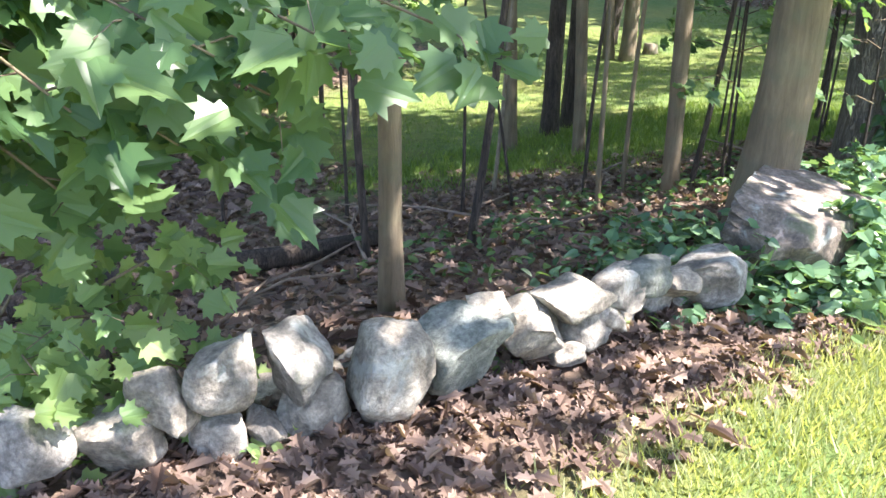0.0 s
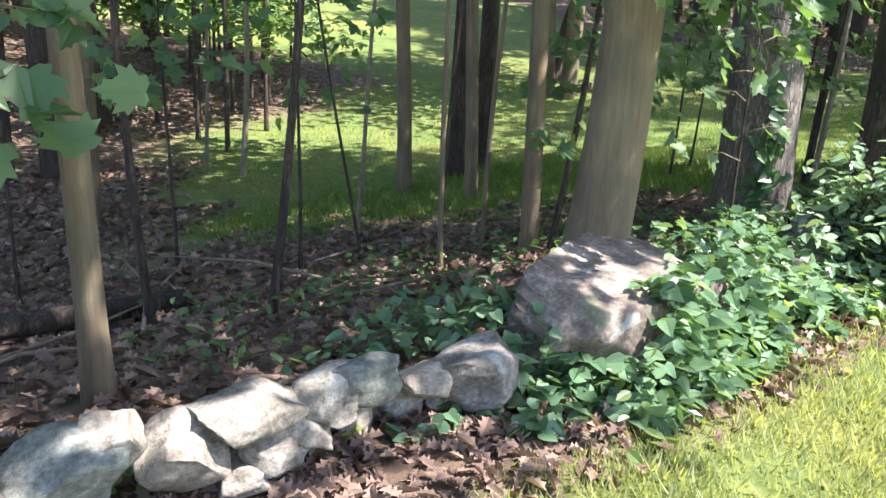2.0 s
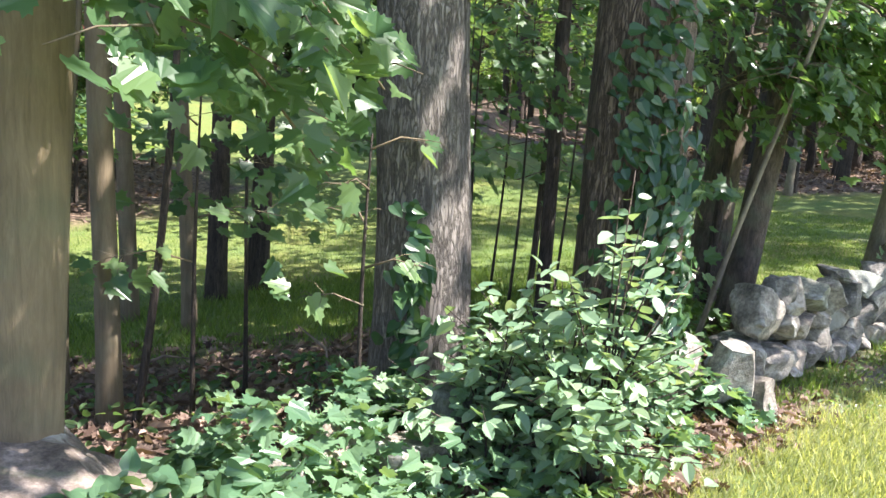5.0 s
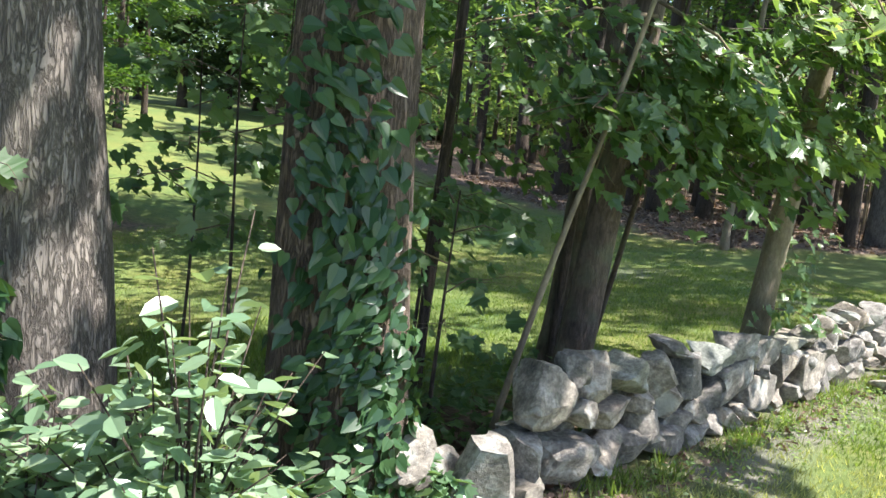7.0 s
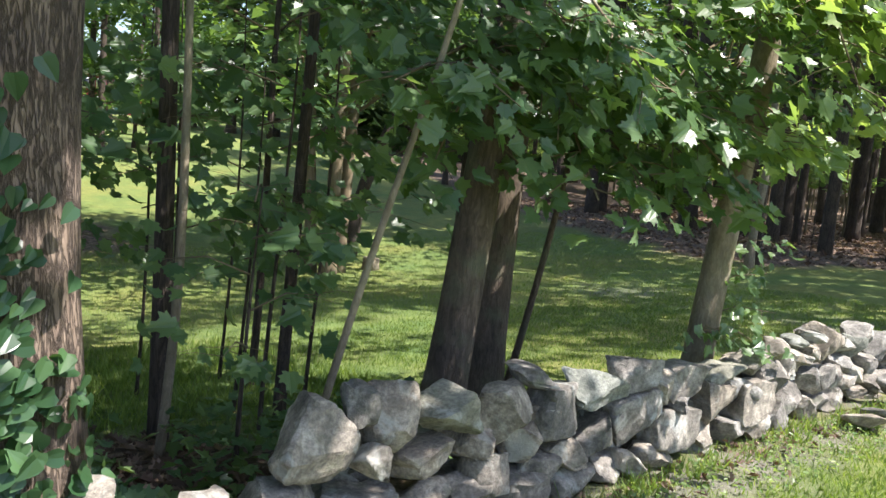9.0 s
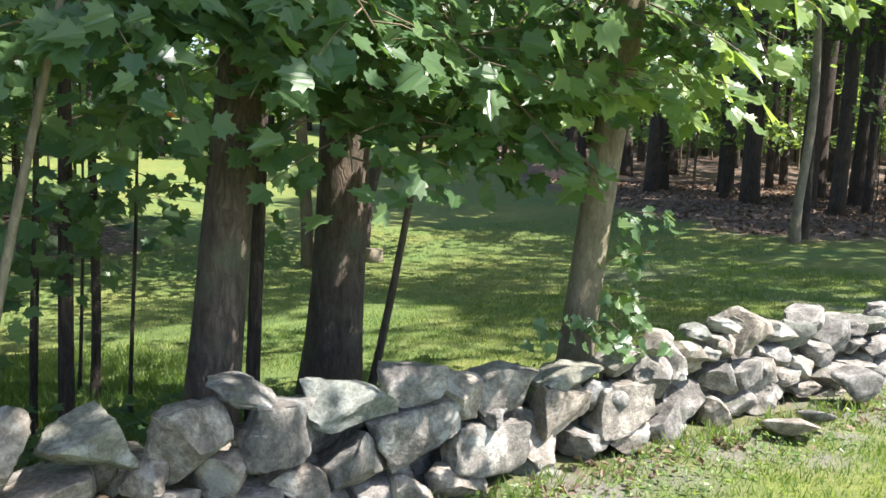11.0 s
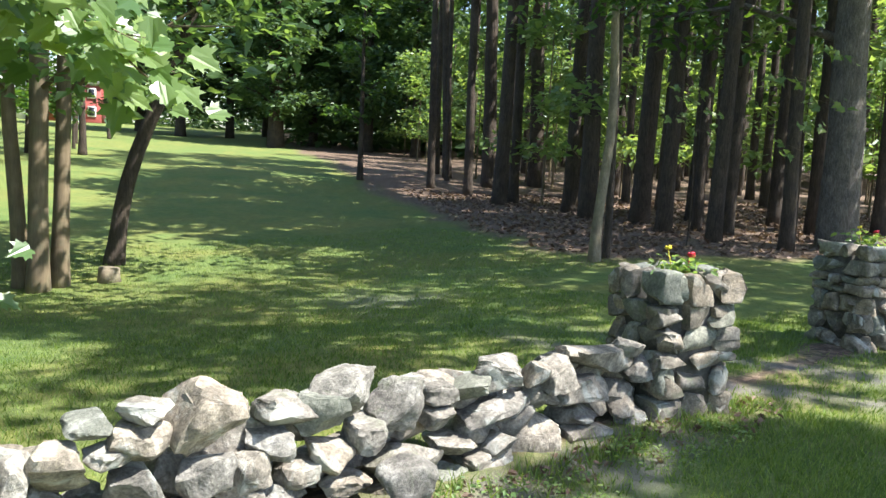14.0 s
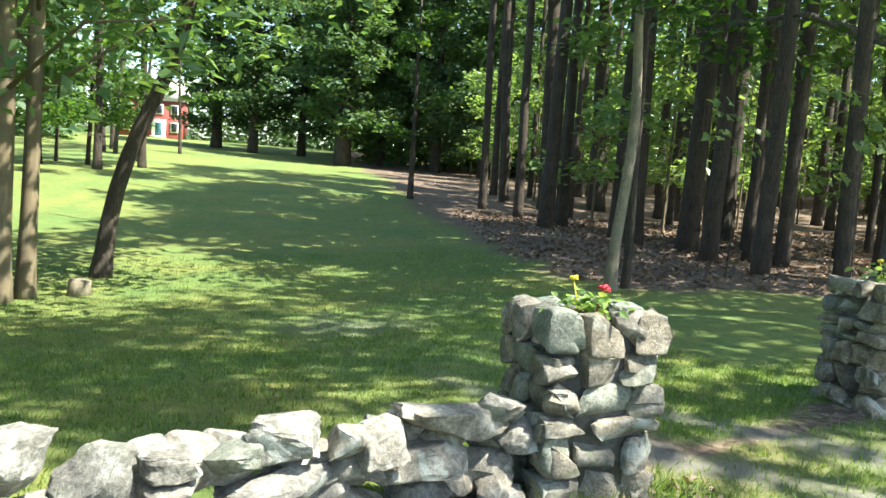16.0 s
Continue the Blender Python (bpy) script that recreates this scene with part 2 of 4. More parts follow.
def build_ground():
    xs, ys = axis_steps(-3, 23, 0.13, 500, 500), axis_steps(-3, 20, 0.13, 300, 600)
    verts, lit, bare = [], [], []
    for y in ys:
        for x in xs:
            z = ground_z(x, y) + 0.03 * wobble(x, y, 0.8) + 0.012 * wobble(x, y, 0.22, 2)
            li = litter_at(x, y)
            verts.append((x, y, z - 0.01))
            lit.append(li)
            bare.append(bare_at(x, y))
    n = len(xs)
    faces = [(j * n + i, j * n + i + 1, (j + 1) * n + i + 1, (j + 1) * n + i) for j in range(len(ys) - 1) for i in range(n - 1)]
    m, t, b = material("ground_soil", 0.95)
    co = t.nodes.new("ShaderNodeTexCoord")
    n1 = node(t, "ShaderNodeTexNoise", Scale=1.1, Detail=5.0)
    n2 = node(t, "ShaderNodeTexNoise", Scale=28.0, Detail=8.0, Roughness=0.75)
    n3 = node(t, "ShaderNodeTexVoronoi", Scale=16.0)
    n4 = node(t, "ShaderNodeTexNoise", Scale=130.0, Detail=3.0)
    for k in (n1, n2, n3, n4):
        t.links.new(co.outputs["Object"], k.inputs["Vector"])
    turf = ramp(t, n2.outputs[0], [(0.25, (0.07, 0.1, 0.03)), (0.5, (0.125, 0.168, 0.045)), (0.75, (0.23, 0.245, 0.09))])
    n5 = node(t, "ShaderNodeTexNoise", Scale=5.0, Detail=6.0, Roughness=0.7)
    n6 = node(t, "ShaderNodeTexNoise", Scale=0.28, Detail=4.0)
    for k in (n5, n6):
        t.links.new(co.outputs["Object"], k.inputs["Vector"])
    turf = mixed(t, 0.8, turf.outputs[0], ramp(t, n5.outputs[0], [(0.3, (0.6, 0.66, 0.6)), (0.7, (1.35, 1.25, 1.2))]).outputs[0], "MULTIPLY")
    turf = mixed(t, 0.8, turf, ramp(t, n6.outputs[0], [(0.35, (0.8, 0.95, 0.85)), (0.65, (1.25, 1.08, 1.0))]).outputs[0], "MULTIPLY")
    turf = mixed(t, 0.75, turf, ramp(t, n1.outputs[0], [(0.3, (0.75, 0.95, 0.8)), (0.7, (1.3, 1.1, 0.95))]).outputs[0], "MULTIPLY")
    dead = ramp(t, n3.outputs["Color"], [(0.1, (0.055, 0.036, 0.024)), (0.5, (0.14, 0.092, 0.06)), (0.9, (0.28, 0.2, 0.14))])
    dead = mixed(t, 0.7, dead.outputs[0], ramp(t, n2.outputs[0], [(0.3, (0.5, 0.5, 0.5)), (0.7, (1.2, 1.2, 1.2))]).outputs[0], "MULTIPLY")
    grit = ramp(t, n4.outputs[0], [(0.3, (0.1, 0.09, 0.075)), (0.7, (0.26, 0.245, 0.22))])
    a1, a2 = t.nodes.new("ShaderNodeAttribute"), t.nodes.new("ShaderNodeAttribute")
    a1.attribute_name, a2.attribute_name = "litter", "bare"
    col = mixed(t, a1.outputs["Fac"], turf, dead)
    col = mixed(t, a2.outputs["Fac"], col, grit.outputs[0])
    t.links.new(col, b.inputs["Base Color"])
    bumped(t, b, n2.outputs[0], 0.8, 0.03)
    ob = from_arrays("ground", verts, faces, m, smooth=True)
    for key, vals in (("litter", lit), ("bare", bare)):
        ob.data.attributes.new(key, "FLOAT", "POINT").data.foreach_set("value", vals)
    tagged(ob, "lawn and woodland floor with dead leaves and bare tracks", "ground", kind="structure")


build_ground()


# ---- leaves ----
def half_outline(kind):
    """One half of a leaf's outline, from stalk to tip, for a leaf one long."""
    if kind == "maple":
        return [(0, 0), (0.16, -0.06), (0.34, 0.0), (0.30, 0.14), (0.55, 0.3), (0.44, 0.36), (0.52, 0.58), (0.3, 0.5), (0.2, 0.6), (0.22, 0.78), (0.1, 0.78), (0, 1.0)]
    if kind == "oak":
        return [(0, 0), (0.1, 0.15), (0.26, 0.24), (0.14, 0.36), (0.36, 0.52), (0.16, 0.6), (0.28, 0.8), (0.1, 0.84), (0, 1.0)]
    if kind == "heart":
        return [(0, 0), (0.26, -0.06), (0.4, 0.16), (0.36, 0.42), (0.18, 0.74), (0, 1.0)]
    if kind == "oval":
        return [(0, 0), (0.2, 0.14), (0.29, 0.42), (0.22, 0.74), (0, 1.0)]
    return [(0, 0), (0.3, 0.4), (0, 1.0)]


def leaf_arrays(places, sizes, kind, rng, droop=0.35, spread=0.6, curl=0.18, up=None, tilt=0.5):
    """Vertices and faces of leaves at places: each two folded halves about a midrib. up: the leaf's normal (default: about upright)."""
    half = np.array(half_outline(kind))
    n, k = len(places), len(half)
    local = np.zeros((2 * k, 3))
    local[:k, 0], local[:k, 1] = half[:, 0], half[:, 1]
    local[k:, 0], local[k:, 1] = -half[:, 0], half[:, 1]
    places, sizes = np.asarray(places, float), np.asarray(sizes, float)
    yaw = rng.uniform(0, 2 * np.pi, n)
    nz = np.tile([0.0, 0.0, 1.0], (n, 1)) if up is None else np.asarray(up, float)
    nz = nz + rng.normal(0, tilt * spread, (n, 3))
    nz /= np.linalg.norm(nz, axis=1, keepdims=True) + 1e-9
    way = np.stack([np.cos(yaw), np.sin(yaw), -droop * rng.uniform(0, 1.6, n)], 1)
    way -= nz * (way * nz).sum(1, keepdims=True)
    way /= np.linalg.norm(way, axis=1, keepdims=True) + 1e-9
    side = np.cross(way, nz)
    fold = rng.uniform(0.3, 1.6, n)[:, None] * curl
    x, y = local[:, 0][None], local[:, 1][None]
    lift = np.abs(x) * fold * 1.4 - (y ** 2) * fold
    pts = places[:, None] + sizes[:, None, None] * (x[..., None] * side[:, None] + y[..., None] * way[:, None] + lift[..., None] * nz[:, None])
    # the two halves share the midrib
    one = list(range(k))
    two = [0] + [k + i for i in range(1, k - 1)] + [k - 1]
    base = np.arange(n) * 2 * k
    faces = [tuple(int(b) + i for i in one) for b in base] + [tuple(int(b) + i for i in reversed(two)) for b in base]
    return pts.reshape(-1, 3), faces


def leaf_mass(name, places, sizes, kind, mat, seed, parent=None, **shape):
    rng = np.random.default_rng(seed)
    v, f = leaf_arrays(places, sizes, kind, rng, **shape)
    return from_arrays(name, v.tolist(), f, mat, parent)


def tube(bm, points, radii, sides=10, flute=0.0, seed=0.0):
    """A tapered limb along points."""
    rings = []
    for i, (p, r) in enumerate(zip(points, radii)):
        p = Vector(p)
        d = (Vector(points[min(i + 1, len(points) - 1)]) - Vector(points[max(i - 1, 0)])).normalized()
        a = d.cross(Vector((0.31, 0.95, 0.05))).normalized()
        b = d.cross(a)
        ring = []
        for k in range(sides):
            q = 2 * math.pi * k / sides
            rr = r * (1 + flute * noise.noise(Vector((math.cos(q) * 1.7, math.sin(q) * 1.7, seed + i * 0.22))))
            ring.append(bm.verts.new(p + a * (math.cos(q) * rr) + b * (math.sin(q) * rr)))
        rings.append(ring)
    for r0, r1 in zip(rings, rings[1:]):
        for k in range(sides):
            bm.faces.new((r0[k], r0[(k + 1) % sides], r1[(k + 1) % sides], r1[k]))
    bm.faces.new(rings[-1])
    bm.faces.new(list(reversed(rings[0])))


def cloud(rng, centres, radius, count, flat=0.45):
    """Places scattered in clumps, so that the outline is uneven and has gaps."""
    c = np.asarray(centres)[rng.integers(0, len(centres), count)]
    o = rng.normal(0, 1, (count, 3))
    o *= (rng.uniform(0.2, 1, count) ** 0.5 / np.linalg.norm(o, axis=1))[:, None] * radius
    o[:, 2] *= flat
    return c + o


GROUPS = {"slim young tree with a bare lower stem in the woods": "slim trees of the wood",
          "thin crooked sapling with a bare stem in the woods": "thin saplings of the wood",
          "tall straight pine with dark bare trunk in the grove": "pines of the grove",
          "woodland tree with dark trunk and leafy crown": "trees of the wood",
          "young leafy tree in the shade of the wood": "young trees of the wood",
          "young leafy tree in the light between the pines": "young trees between the pines",
          "broad conifer at the far edge of the lawn": "conifers beyond the lawn",
          "cluster of maple trunks with low leafy crowns on the lawn": "maple cluster on the lawn",
          "tall roadside oak with a broad leafy crown": "roadside oaks",
          "maple sapling with broad dark green leaves in the shade": "maple saplings"}


def tree(name, x, y, r, lean=(0, 0), height=13.0, bark=None, label="", crown=(7.0, 13.0, 2.6), leaves=1500, size=0.22, seed=1, kind="diamond", leaf=None, flare=1.35, bend=0.0, category="tree", sides=14, foot=None):
    """A tapered trunk with limbs, and a crown of clumped leaves between two heights."""
    rng = np.random.default_rng(seed)
    z = ground_z(x, y) if foot is None else foot
    top = new(name)
    top.location = (x, y, z)
    tagged(top, label, category, GROUPS.get(label, ""))
    bm = bmesh.new()
    n = 16
    pts, rad = [], []
    for i in range(n + 1):
        f = (i / n) ** 1.6
        h = f * height
        wob = min(1.0, r * 3 + 0.15)
        pts.append((lean[0] * h + bend * math.sin(h * 1.3 + seed) + 0.05 * wob * noise.noise(Vector((h * 0.6, seed, 0))),
                    lean[1] * h + 0.05 * wob * noise.noise(Vector((h * 0.6, seed, 5))), h - 0.12 * (i == 0)))
        rad.append(r * (1 + (flare - 1) * math.exp(-h / (r * 2.2 + 0.02))) * (1 - 0.72 * f))
    tube(bm, pts, rad, sides, 0.09, seed)
    part("trunk", bm, bark, top)
    if leaves:
        lo, hi, wide = crown
        centres = []
        limbs = max(5, int(leaves / 260))
        for i in range(limbs):
            h = lo * 0.8 + (hi - lo * 0.8) * (i + 0.5) / limbs * 0.9
            a = i * 2.4 + seed
            start = Vector((lean[0] * h, lean[1] * h, h))
            reach = wide * rng.uniform(0.6, 1.05) * (1 - 0.45 * (h - lo) / (hi - lo + 0.1))
            end = start + Vector((math.cos(a) * reach, math.sin(a) * reach, rng.uniform(0.1, 0.6) * reach))
            mid = (start + end) / 2 + Vector((0, 0, 0.12 * reach))
            lr = r * 0.28
            bm = bmesh.new()
            tube(bm, [start, mid, end], [lr, lr * 0.6, lr * 0.2], 5)
            part("limb", bm, bark, top)
            centres += [tuple(start.lerp(end, 0.45)), tuple(start.lerp(end, 0.75)), tuple(end)]
        pl = cloud(rng, centres, wide * 0.36, leaves)
        leaf_mass("crown", pl, rng.uniform(0.6, 1.2, leaves) * size, kind, leaf or CANOPY, seed, top, spread=0.9)
    return top


# ---- trees beside the wall ----
BIG = "large oak with furrowed grey bark beside the wall"
maple_a = tree("tree", 1.36, 3.05, 0.058, (0.0, 0.0), 8, BARK_SMOOTH, "slim maple with smooth brown bark behind the stones", (3.4, 8, 1.6), 700, 0.2, 11)
maple_b = tree("tree", 3.72, 3.86, 0.162, (0.07, -0.01), 14, BARK_SMOOTH, "smooth-barked maple with a fluted foot behind the boulder", (4.6, 14, 4.2), 4600, 0.24, 12, flare=1.25, foot=0.25, sides=28)
oak_k = tree("oak_tree", 5.49, 5.17, 0.262, (-0.04, 0.01), 16, BARK_ROUGH, BIG, (6.0, 16, 5.2), 6200, 0.3, 13, flare=1.18, sides=36)
oak_i = tree("oak_tree", 6.69, 5.18, 0.295, (-0.02, 0.01), 16, BARK_BROWN, "large oak with furrowed brown bark, overgrown with ivy", (8.0, 16, 4.2), 4200, 0.3, 14, flare=1.2, sides=36)
maple_m = tree("tree", 8.63, 6.95, 0.13, (0.1, 0.0), 12, BARK_MAPLE, "dark-barked maple leaning beside the stone wall", (8.0, 12, 2.6), 900, 0.22, 15)
maple_n = tree("tree", 9.19, 8.3, 0.185, (0.05, 0.0), 13, BARK_MAPLE, "dark-barked maple behind the stone wall", (7.5, 13, 2.6), 1200, 0.22, 16)
maple_s = tree("tree", 10.74, 7.76, 0.112, (0.095, -0.015), 12, BARK_PALE, "young maple with light brown bark leaning over the wall", (8.5, 13, 2.8), 2800, 0.22, 17)

fork = bmesh.new()
tube(fork, [(0.1, -0.07, -0.1), (0.115, -0.06, 0.35), (0.125, -0.03, 0.9), (0.12, 0.0, 1.6)], [0.085, 0.075, 0.07, 0.06], 14, 0.06, 3)
part("side_stem", fork, BARK_SMOOTH, maple_b)


def overhang(top, start, end, leaves, radius, seed, bark):
    """A heavy limb over the path, leafy along its outer part, added out of view for its shade."""
    o, rng = top.location, np.random.default_rng(seed)
    a, b = Vector(start) - o, Vector(end) - o
    mid = a.lerp(b, 0.5) + Vector((0, 0, 0.35))
    bm = bmesh.new()
    tube(bm, [a, mid, b], [0.05, 0.035, 0.012], 7)
    limb = part("limb", bm, bark, top)
    pl = cloud(rng, [tuple(mid.lerp(b, f)) for f in (0.1, 0.4, 0.7, 1.0)], radius, leaves, 0.6)
    leaf_mass("foliage", pl, rng.uniform(0.6, 1.2, leaves) * 0.2, "maple", MAPLE, seed, limb, spread=0.9)


# unseen limbs, set up-sun of the stones and trunks they shade
overhang(maple_b, (3.9, 3.8, 5.2), (3.8, 0.4, 5.9), 190, 1.0, 211, BARK_SMOOTH)
overhang(maple_b, (4.0, 3.8, 5.5), (4.9, 0.7, 6.2), 230, 1.0, 212, BARK_SMOOTH)
overhang(oak_k, (5.2, 5.4, 6.2), (6.1, 1.4, 6.5), 380, 0.95, 213, BARK_ROUGH)
overhang(oak_i, (6.45, 5.2, 6.6), (9.6, 4.0, 6.3), 380, 0.9, 217, BARK_ROUGH)
overhang(oak_i, (6.45, 5.2, 6.8), (12.7, 4.3, 6.2), 620, 0.8, 214, BARK_ROUGH)
overhang(maple_m, (9.2, 6.95, 4.8), (10.9, 4.5, 5.4), 150, 0.8, 215, BARK_MAPLE)

# slim trees and saplings: x, y, radius, lean, bark
SLIM = "slim young tree with a bare lower stem in the woods"
THIN = "thin crooked sapling with a bare stem in the woods"


def slim_trees(rows, seed):
    for i, (x, y, r, lx, bark) in enumerate(rows):
        thin = r < 0.045
        tree("sapling" if thin else "tree", x, y, r, (lx, -lx * 0.25), 5.5 if thin else 10, bark, THIN if thin else SLIM,
             (3.2, 5.5, 1.0) if thin else (4.6, 10, 2.0), 200 if thin else 800, 0.17, seed + i, bend=0.035 if thin else 0.0,
             flare=1.15, sides=8, category="sapling" if thin else "tree")


slim_trees([(0.19, 8.47, 0.12, 0.05, BARK_SMOOTH), (-1.23, 10.78, 0.07, 0.05, BARK_DARK), (1.39, 4.41, 0.027, -0.06, BARK_DARK),
            (1.16, 11.24, 0.03, 0.02, BARK_PALE), (1.64, 10.55, 0.042, 0.05, BARK_PALE), (2.0, 4.38, 0.028, 0.13, BARK_DARK),
            (2.66, 5.77, 0.013, -0.13, BARK_DARK), (3.53, 9.05, 0.09, -0.03, BARK_SMOOTH), (3.18, 5.03, 0.02, -0.02, BARK_SMOOTH),
            (4.12, 8.2, 0.072, -0.04, BARK_SMOOTH), (3.87, 5.33, 0.07, -0.02, BARK_SMOOTH), (3.98, 5.27, 0.024, 0.12, BARK_DARK)], 40)
slim_trees([(3.61, 5.64, 0.021, 0.04, BARK_SMOOTH), (3.31, 5.68, 0.017, 0.02, BARK_DARK), (6.98, 7.15, 0.062, -0.01, BARK_DARK),
            (7.05, 6.65, 0.03, 0.03, BARK_PALE), (7.69, 7.6, 0.045, 0.03, BARK_DARK), (4.3, 9.9, 0.12, 0.02, BARK_DARK),
            (4.76, 10.4, 0.13, 0.02, BARK_DARK), (7.82, 6.15, 0.022, 0.22, BARK_PALE), (8.77, 7.6, 0.045, 0.04, BARK_DARK),
            (9.47, 8.35, 0.03, 0.16, BARK_MAPLE), (7.43, 8.74, 0.036, 0.04, BARK_DARK), (2.7, 6.6, 0.02, 0.1, BARK_PALE)], 60)
# clumps further over the lawn
LAWN_TREE = "cluster of maple trunks with low leafy crowns on the lawn"
for i, (x, y, r, lx, hi) in enumerate(((8.2, 17.9, 0.12, -0.05, 12), (8.52, 17.6, 0.15, 0.015, 14), (8.74, 17.95, 0.13, 0.03, 13))):
    tree("tree", x, y, r, (lx, 0), hi, BARK_SMOOTH, LAWN_TREE, (3.4, hi + 2, 4.8), 5000, 0.24, 80 + i, leaf=MAPLE, sides=10, flare=1.3)
tree("tree", 9.0, 20.2, 0.16, (0.3, -0.03), 10, BARK_DARK, "dark leaning tree with a curved trunk on the lawn", (4.5, 12, 3.6), 2600, 0.24, 84, bend=0.12, sides=10)
tree("tree", 15.34, 41.7, 0.14, (0, 0), 9, BARK_DARK, "small dark tree standing alone at the lawn's edge", (2.5, 9, 2.2), 900, 0.3, 85, sides=8)
tree("tree", 17.93, 18.6, 0.1, (0.02, 0), 11, BARK_PALE, "pale slender tree with a crooked stem beside the drive", (4.8, 11, 2.4), 900, 0.24, 86, bend=0.06, sides=10)
tree("tree", 18.2, 18.85, 0.075, (0.0, 0), 10, BARK_DARK, SLIM, (4.8, 10, 2.2), 700, 0.24, 87, sides=8)
# tall roadside trees whose crowns shade the lawn, the wall and the gate
for i, (x, y, wide, n) in enumerate(((22.5, 9.5, 4.0, 3600), (26, 13.5, 6.0, 4200), (31, 10, 5.5, 2600), (31, 17, 6.0, 3000), (25.3, 5.0, 2.8, 1500))):
    tree("oak_tree", x, y, 0.35, (0, 0), 25 if i == 0 else 23, BARK_ROUGH, "tall roadside oak with a broad leafy crown", (13 if i == 0 else 8, 25 if i == 0 else 23, wide), n, 0.36, 95 + i, sides=12)


# ---- stones ----
def rock(w, d, h, seed, sub=3, blocky=0.75, rough=0.07, cuts=11):
    """A field stone: a rounded block with split faces."""
    rng = random.Random(seed)
    bm = bmesh.new()
    bmesh.ops.create_icosphere(bm, subdivisions=sub, radius=1.0)
    planes = []
    for _ in range(cuts):
        n = Vector((rng.gauss(0, 1), rng.gauss(0, 1), rng.gauss(0, 0.8))).normalized()
        planes.append((n, rng.uniform(0.52, 0.86)))
    for v in bm.verts:
        p = Vector([math.copysign(abs(c) ** blocky, c) for c in v.co])
        p /= max(abs(p.x), abs(p.y), abs(p.z), 0.75) ** 0.4
        for n, c in planes:
            over = p.dot(n) - c
            if over > 0:
                p -= n * (over * 0.96)
        q = p * 1.6 + Vector((seed * 1.7, seed * 0.9, 0))
        p *= 1 + rough * noise.noise(q) * 1.6 + rough * 0.6 * noise.noise(q * 3.1) + rough * 0.3 * noise.noise(q * 7) + rough * 0.16 * noise.noise(q * 15)
        v.co = p
    lo = [min(v.co[i] for v in bm.verts) for i in range(3)]
    hi = [max(v.co[i] for v in bm.verts) for i in range(3)]
    for v in bm.verts:
        v.co = Vector([((v.co[i] - lo[i]) / (hi[i] - lo[i]) - 0.5) * (w, d, h)[i] for i in range(3)])
    return bm


WALL_TURN = math.atan2(0.504, 0.864)


def lay_stone(parent, u, s, z, w, d, h, seed, mat=None, tilt=0.12, sub=3, label="", name="stone", blocky=0.75, cuts=11, sharp=30, place=None, turn=None):
    rng = random.Random(seed * 7 + 1)
    ob = part(name, rock(w, d, h, seed, sub, blocky, 0.09, cuts), mat or STONE, parent, label, sharp)
    p = at_wall(u, s, z) if place is None else place
    ob.matrix_basis = Matrix.LocRotScale(p, Euler((rng.uniform(-tilt, tilt), rng.uniform(-tilt, tilt), (WALL_TURN if turn is None else turn) + rng.uniform(-tilt, tilt) * 1.5)), None)
    return ob


# the single row of round field stones: u, s, z, width, height
row = tagged(new("stone_row"), "low row of rounded grey field stones among dead leaves", "stone wall")
ROW = [(-1.92, 0.42, 0.6, 0.27, 0.25), (-1.69, 0.36, 0.54, 0.26, 0.24), (-1.56, 0.32, 0.64, 0.2, 0.26), (-1.39, 0.27, 0.7, 0.29, 0.27),
       (-1.41, 0.28, 0.46, 0.2, 0.2), (-1.27, 0.24, 0.46, 0.16, 0.2), (-1.14, 0.2, 0.7, 0.29, 0.28), (-1.13, 0.2, 0.51, 0.29, 0.25),
       (-0.87, 0.12, 0.6, 0.34, 0.39), (-0.57, 0.09, 0.59, 0.36, 0.31)]
ROW_2 = [(-0.43, 0.08, 0.7, 0.21, 0.16), (-0.23, 0.06, 0.57, 0.36, 0.26), (-0.01, 0.05, 0.64, 0.41, 0.19), (0.07, 0.05, 0.49, 0.28, 0.2),
         (-0.05, 0.05, 0.44, 0.21, 0.11), (0.18, 0.05, 0.5, 0.2, 0.14), (0.29, 0.04, 0.61, 0.32, 0.2), (0.41, 0.04, 0.63, 0.34, 0.2),
         (0.69, 0.03, 0.51, 0.22, 0.17), (0.97, 0.03, 0.47, 0.46, 0.28)]
for i, (u, s, z, w, h) in enumerate(ROW + ROW_2):
    mossy = i in (9, 17)
    lay_stone(row, u + 0.02, s, z - 0.045, w * 0.93, max(0.2, (w + h) * 0.4), h * 0.92, 100 + i, STONE_MOSS if mossy else STONE, 0.14, 4, "stone with a green cap of moss" if mossy else "", blocky=0.9, cuts=7, sharp=55)
for i in range(16):
    rng = random.Random(900 + i)
    lay_stone(row, -2.4 + i * 0.22, 0.82 - i * 0.045 + rng.uniform(-0.02, 0.1), 0.34, rng.uniform(0.15, 0.3), 0.22, rng.uniform(0.14, 0.22), 940 + i, STONE, 0.3)
big = rock(1.72, 0.86, 0.68, 53, 5, 0.62, 0.075, 7)
for v in big.verts:     # wide at its foot
    f = 1.0 - 0.26 * (v.co.z / 0.7)
    v.co.x *= f
    v.co.y *= f
boulder = linked("boulder", big, ROCK_PINK, None, True, 45)
boulder.matrix_world = Matrix.LocRotScale(at_wall(2.1, 0.2, 0.36), Euler((0.05, 0.04, WALL_TURN)), None)
tagged(boulder, "large pale pinkish boulder overgrown with vines at its foot", "boulder")
low = tagged(new("stone_row"), "half-buried stones under vines between the oaks and the path", "stone wall")
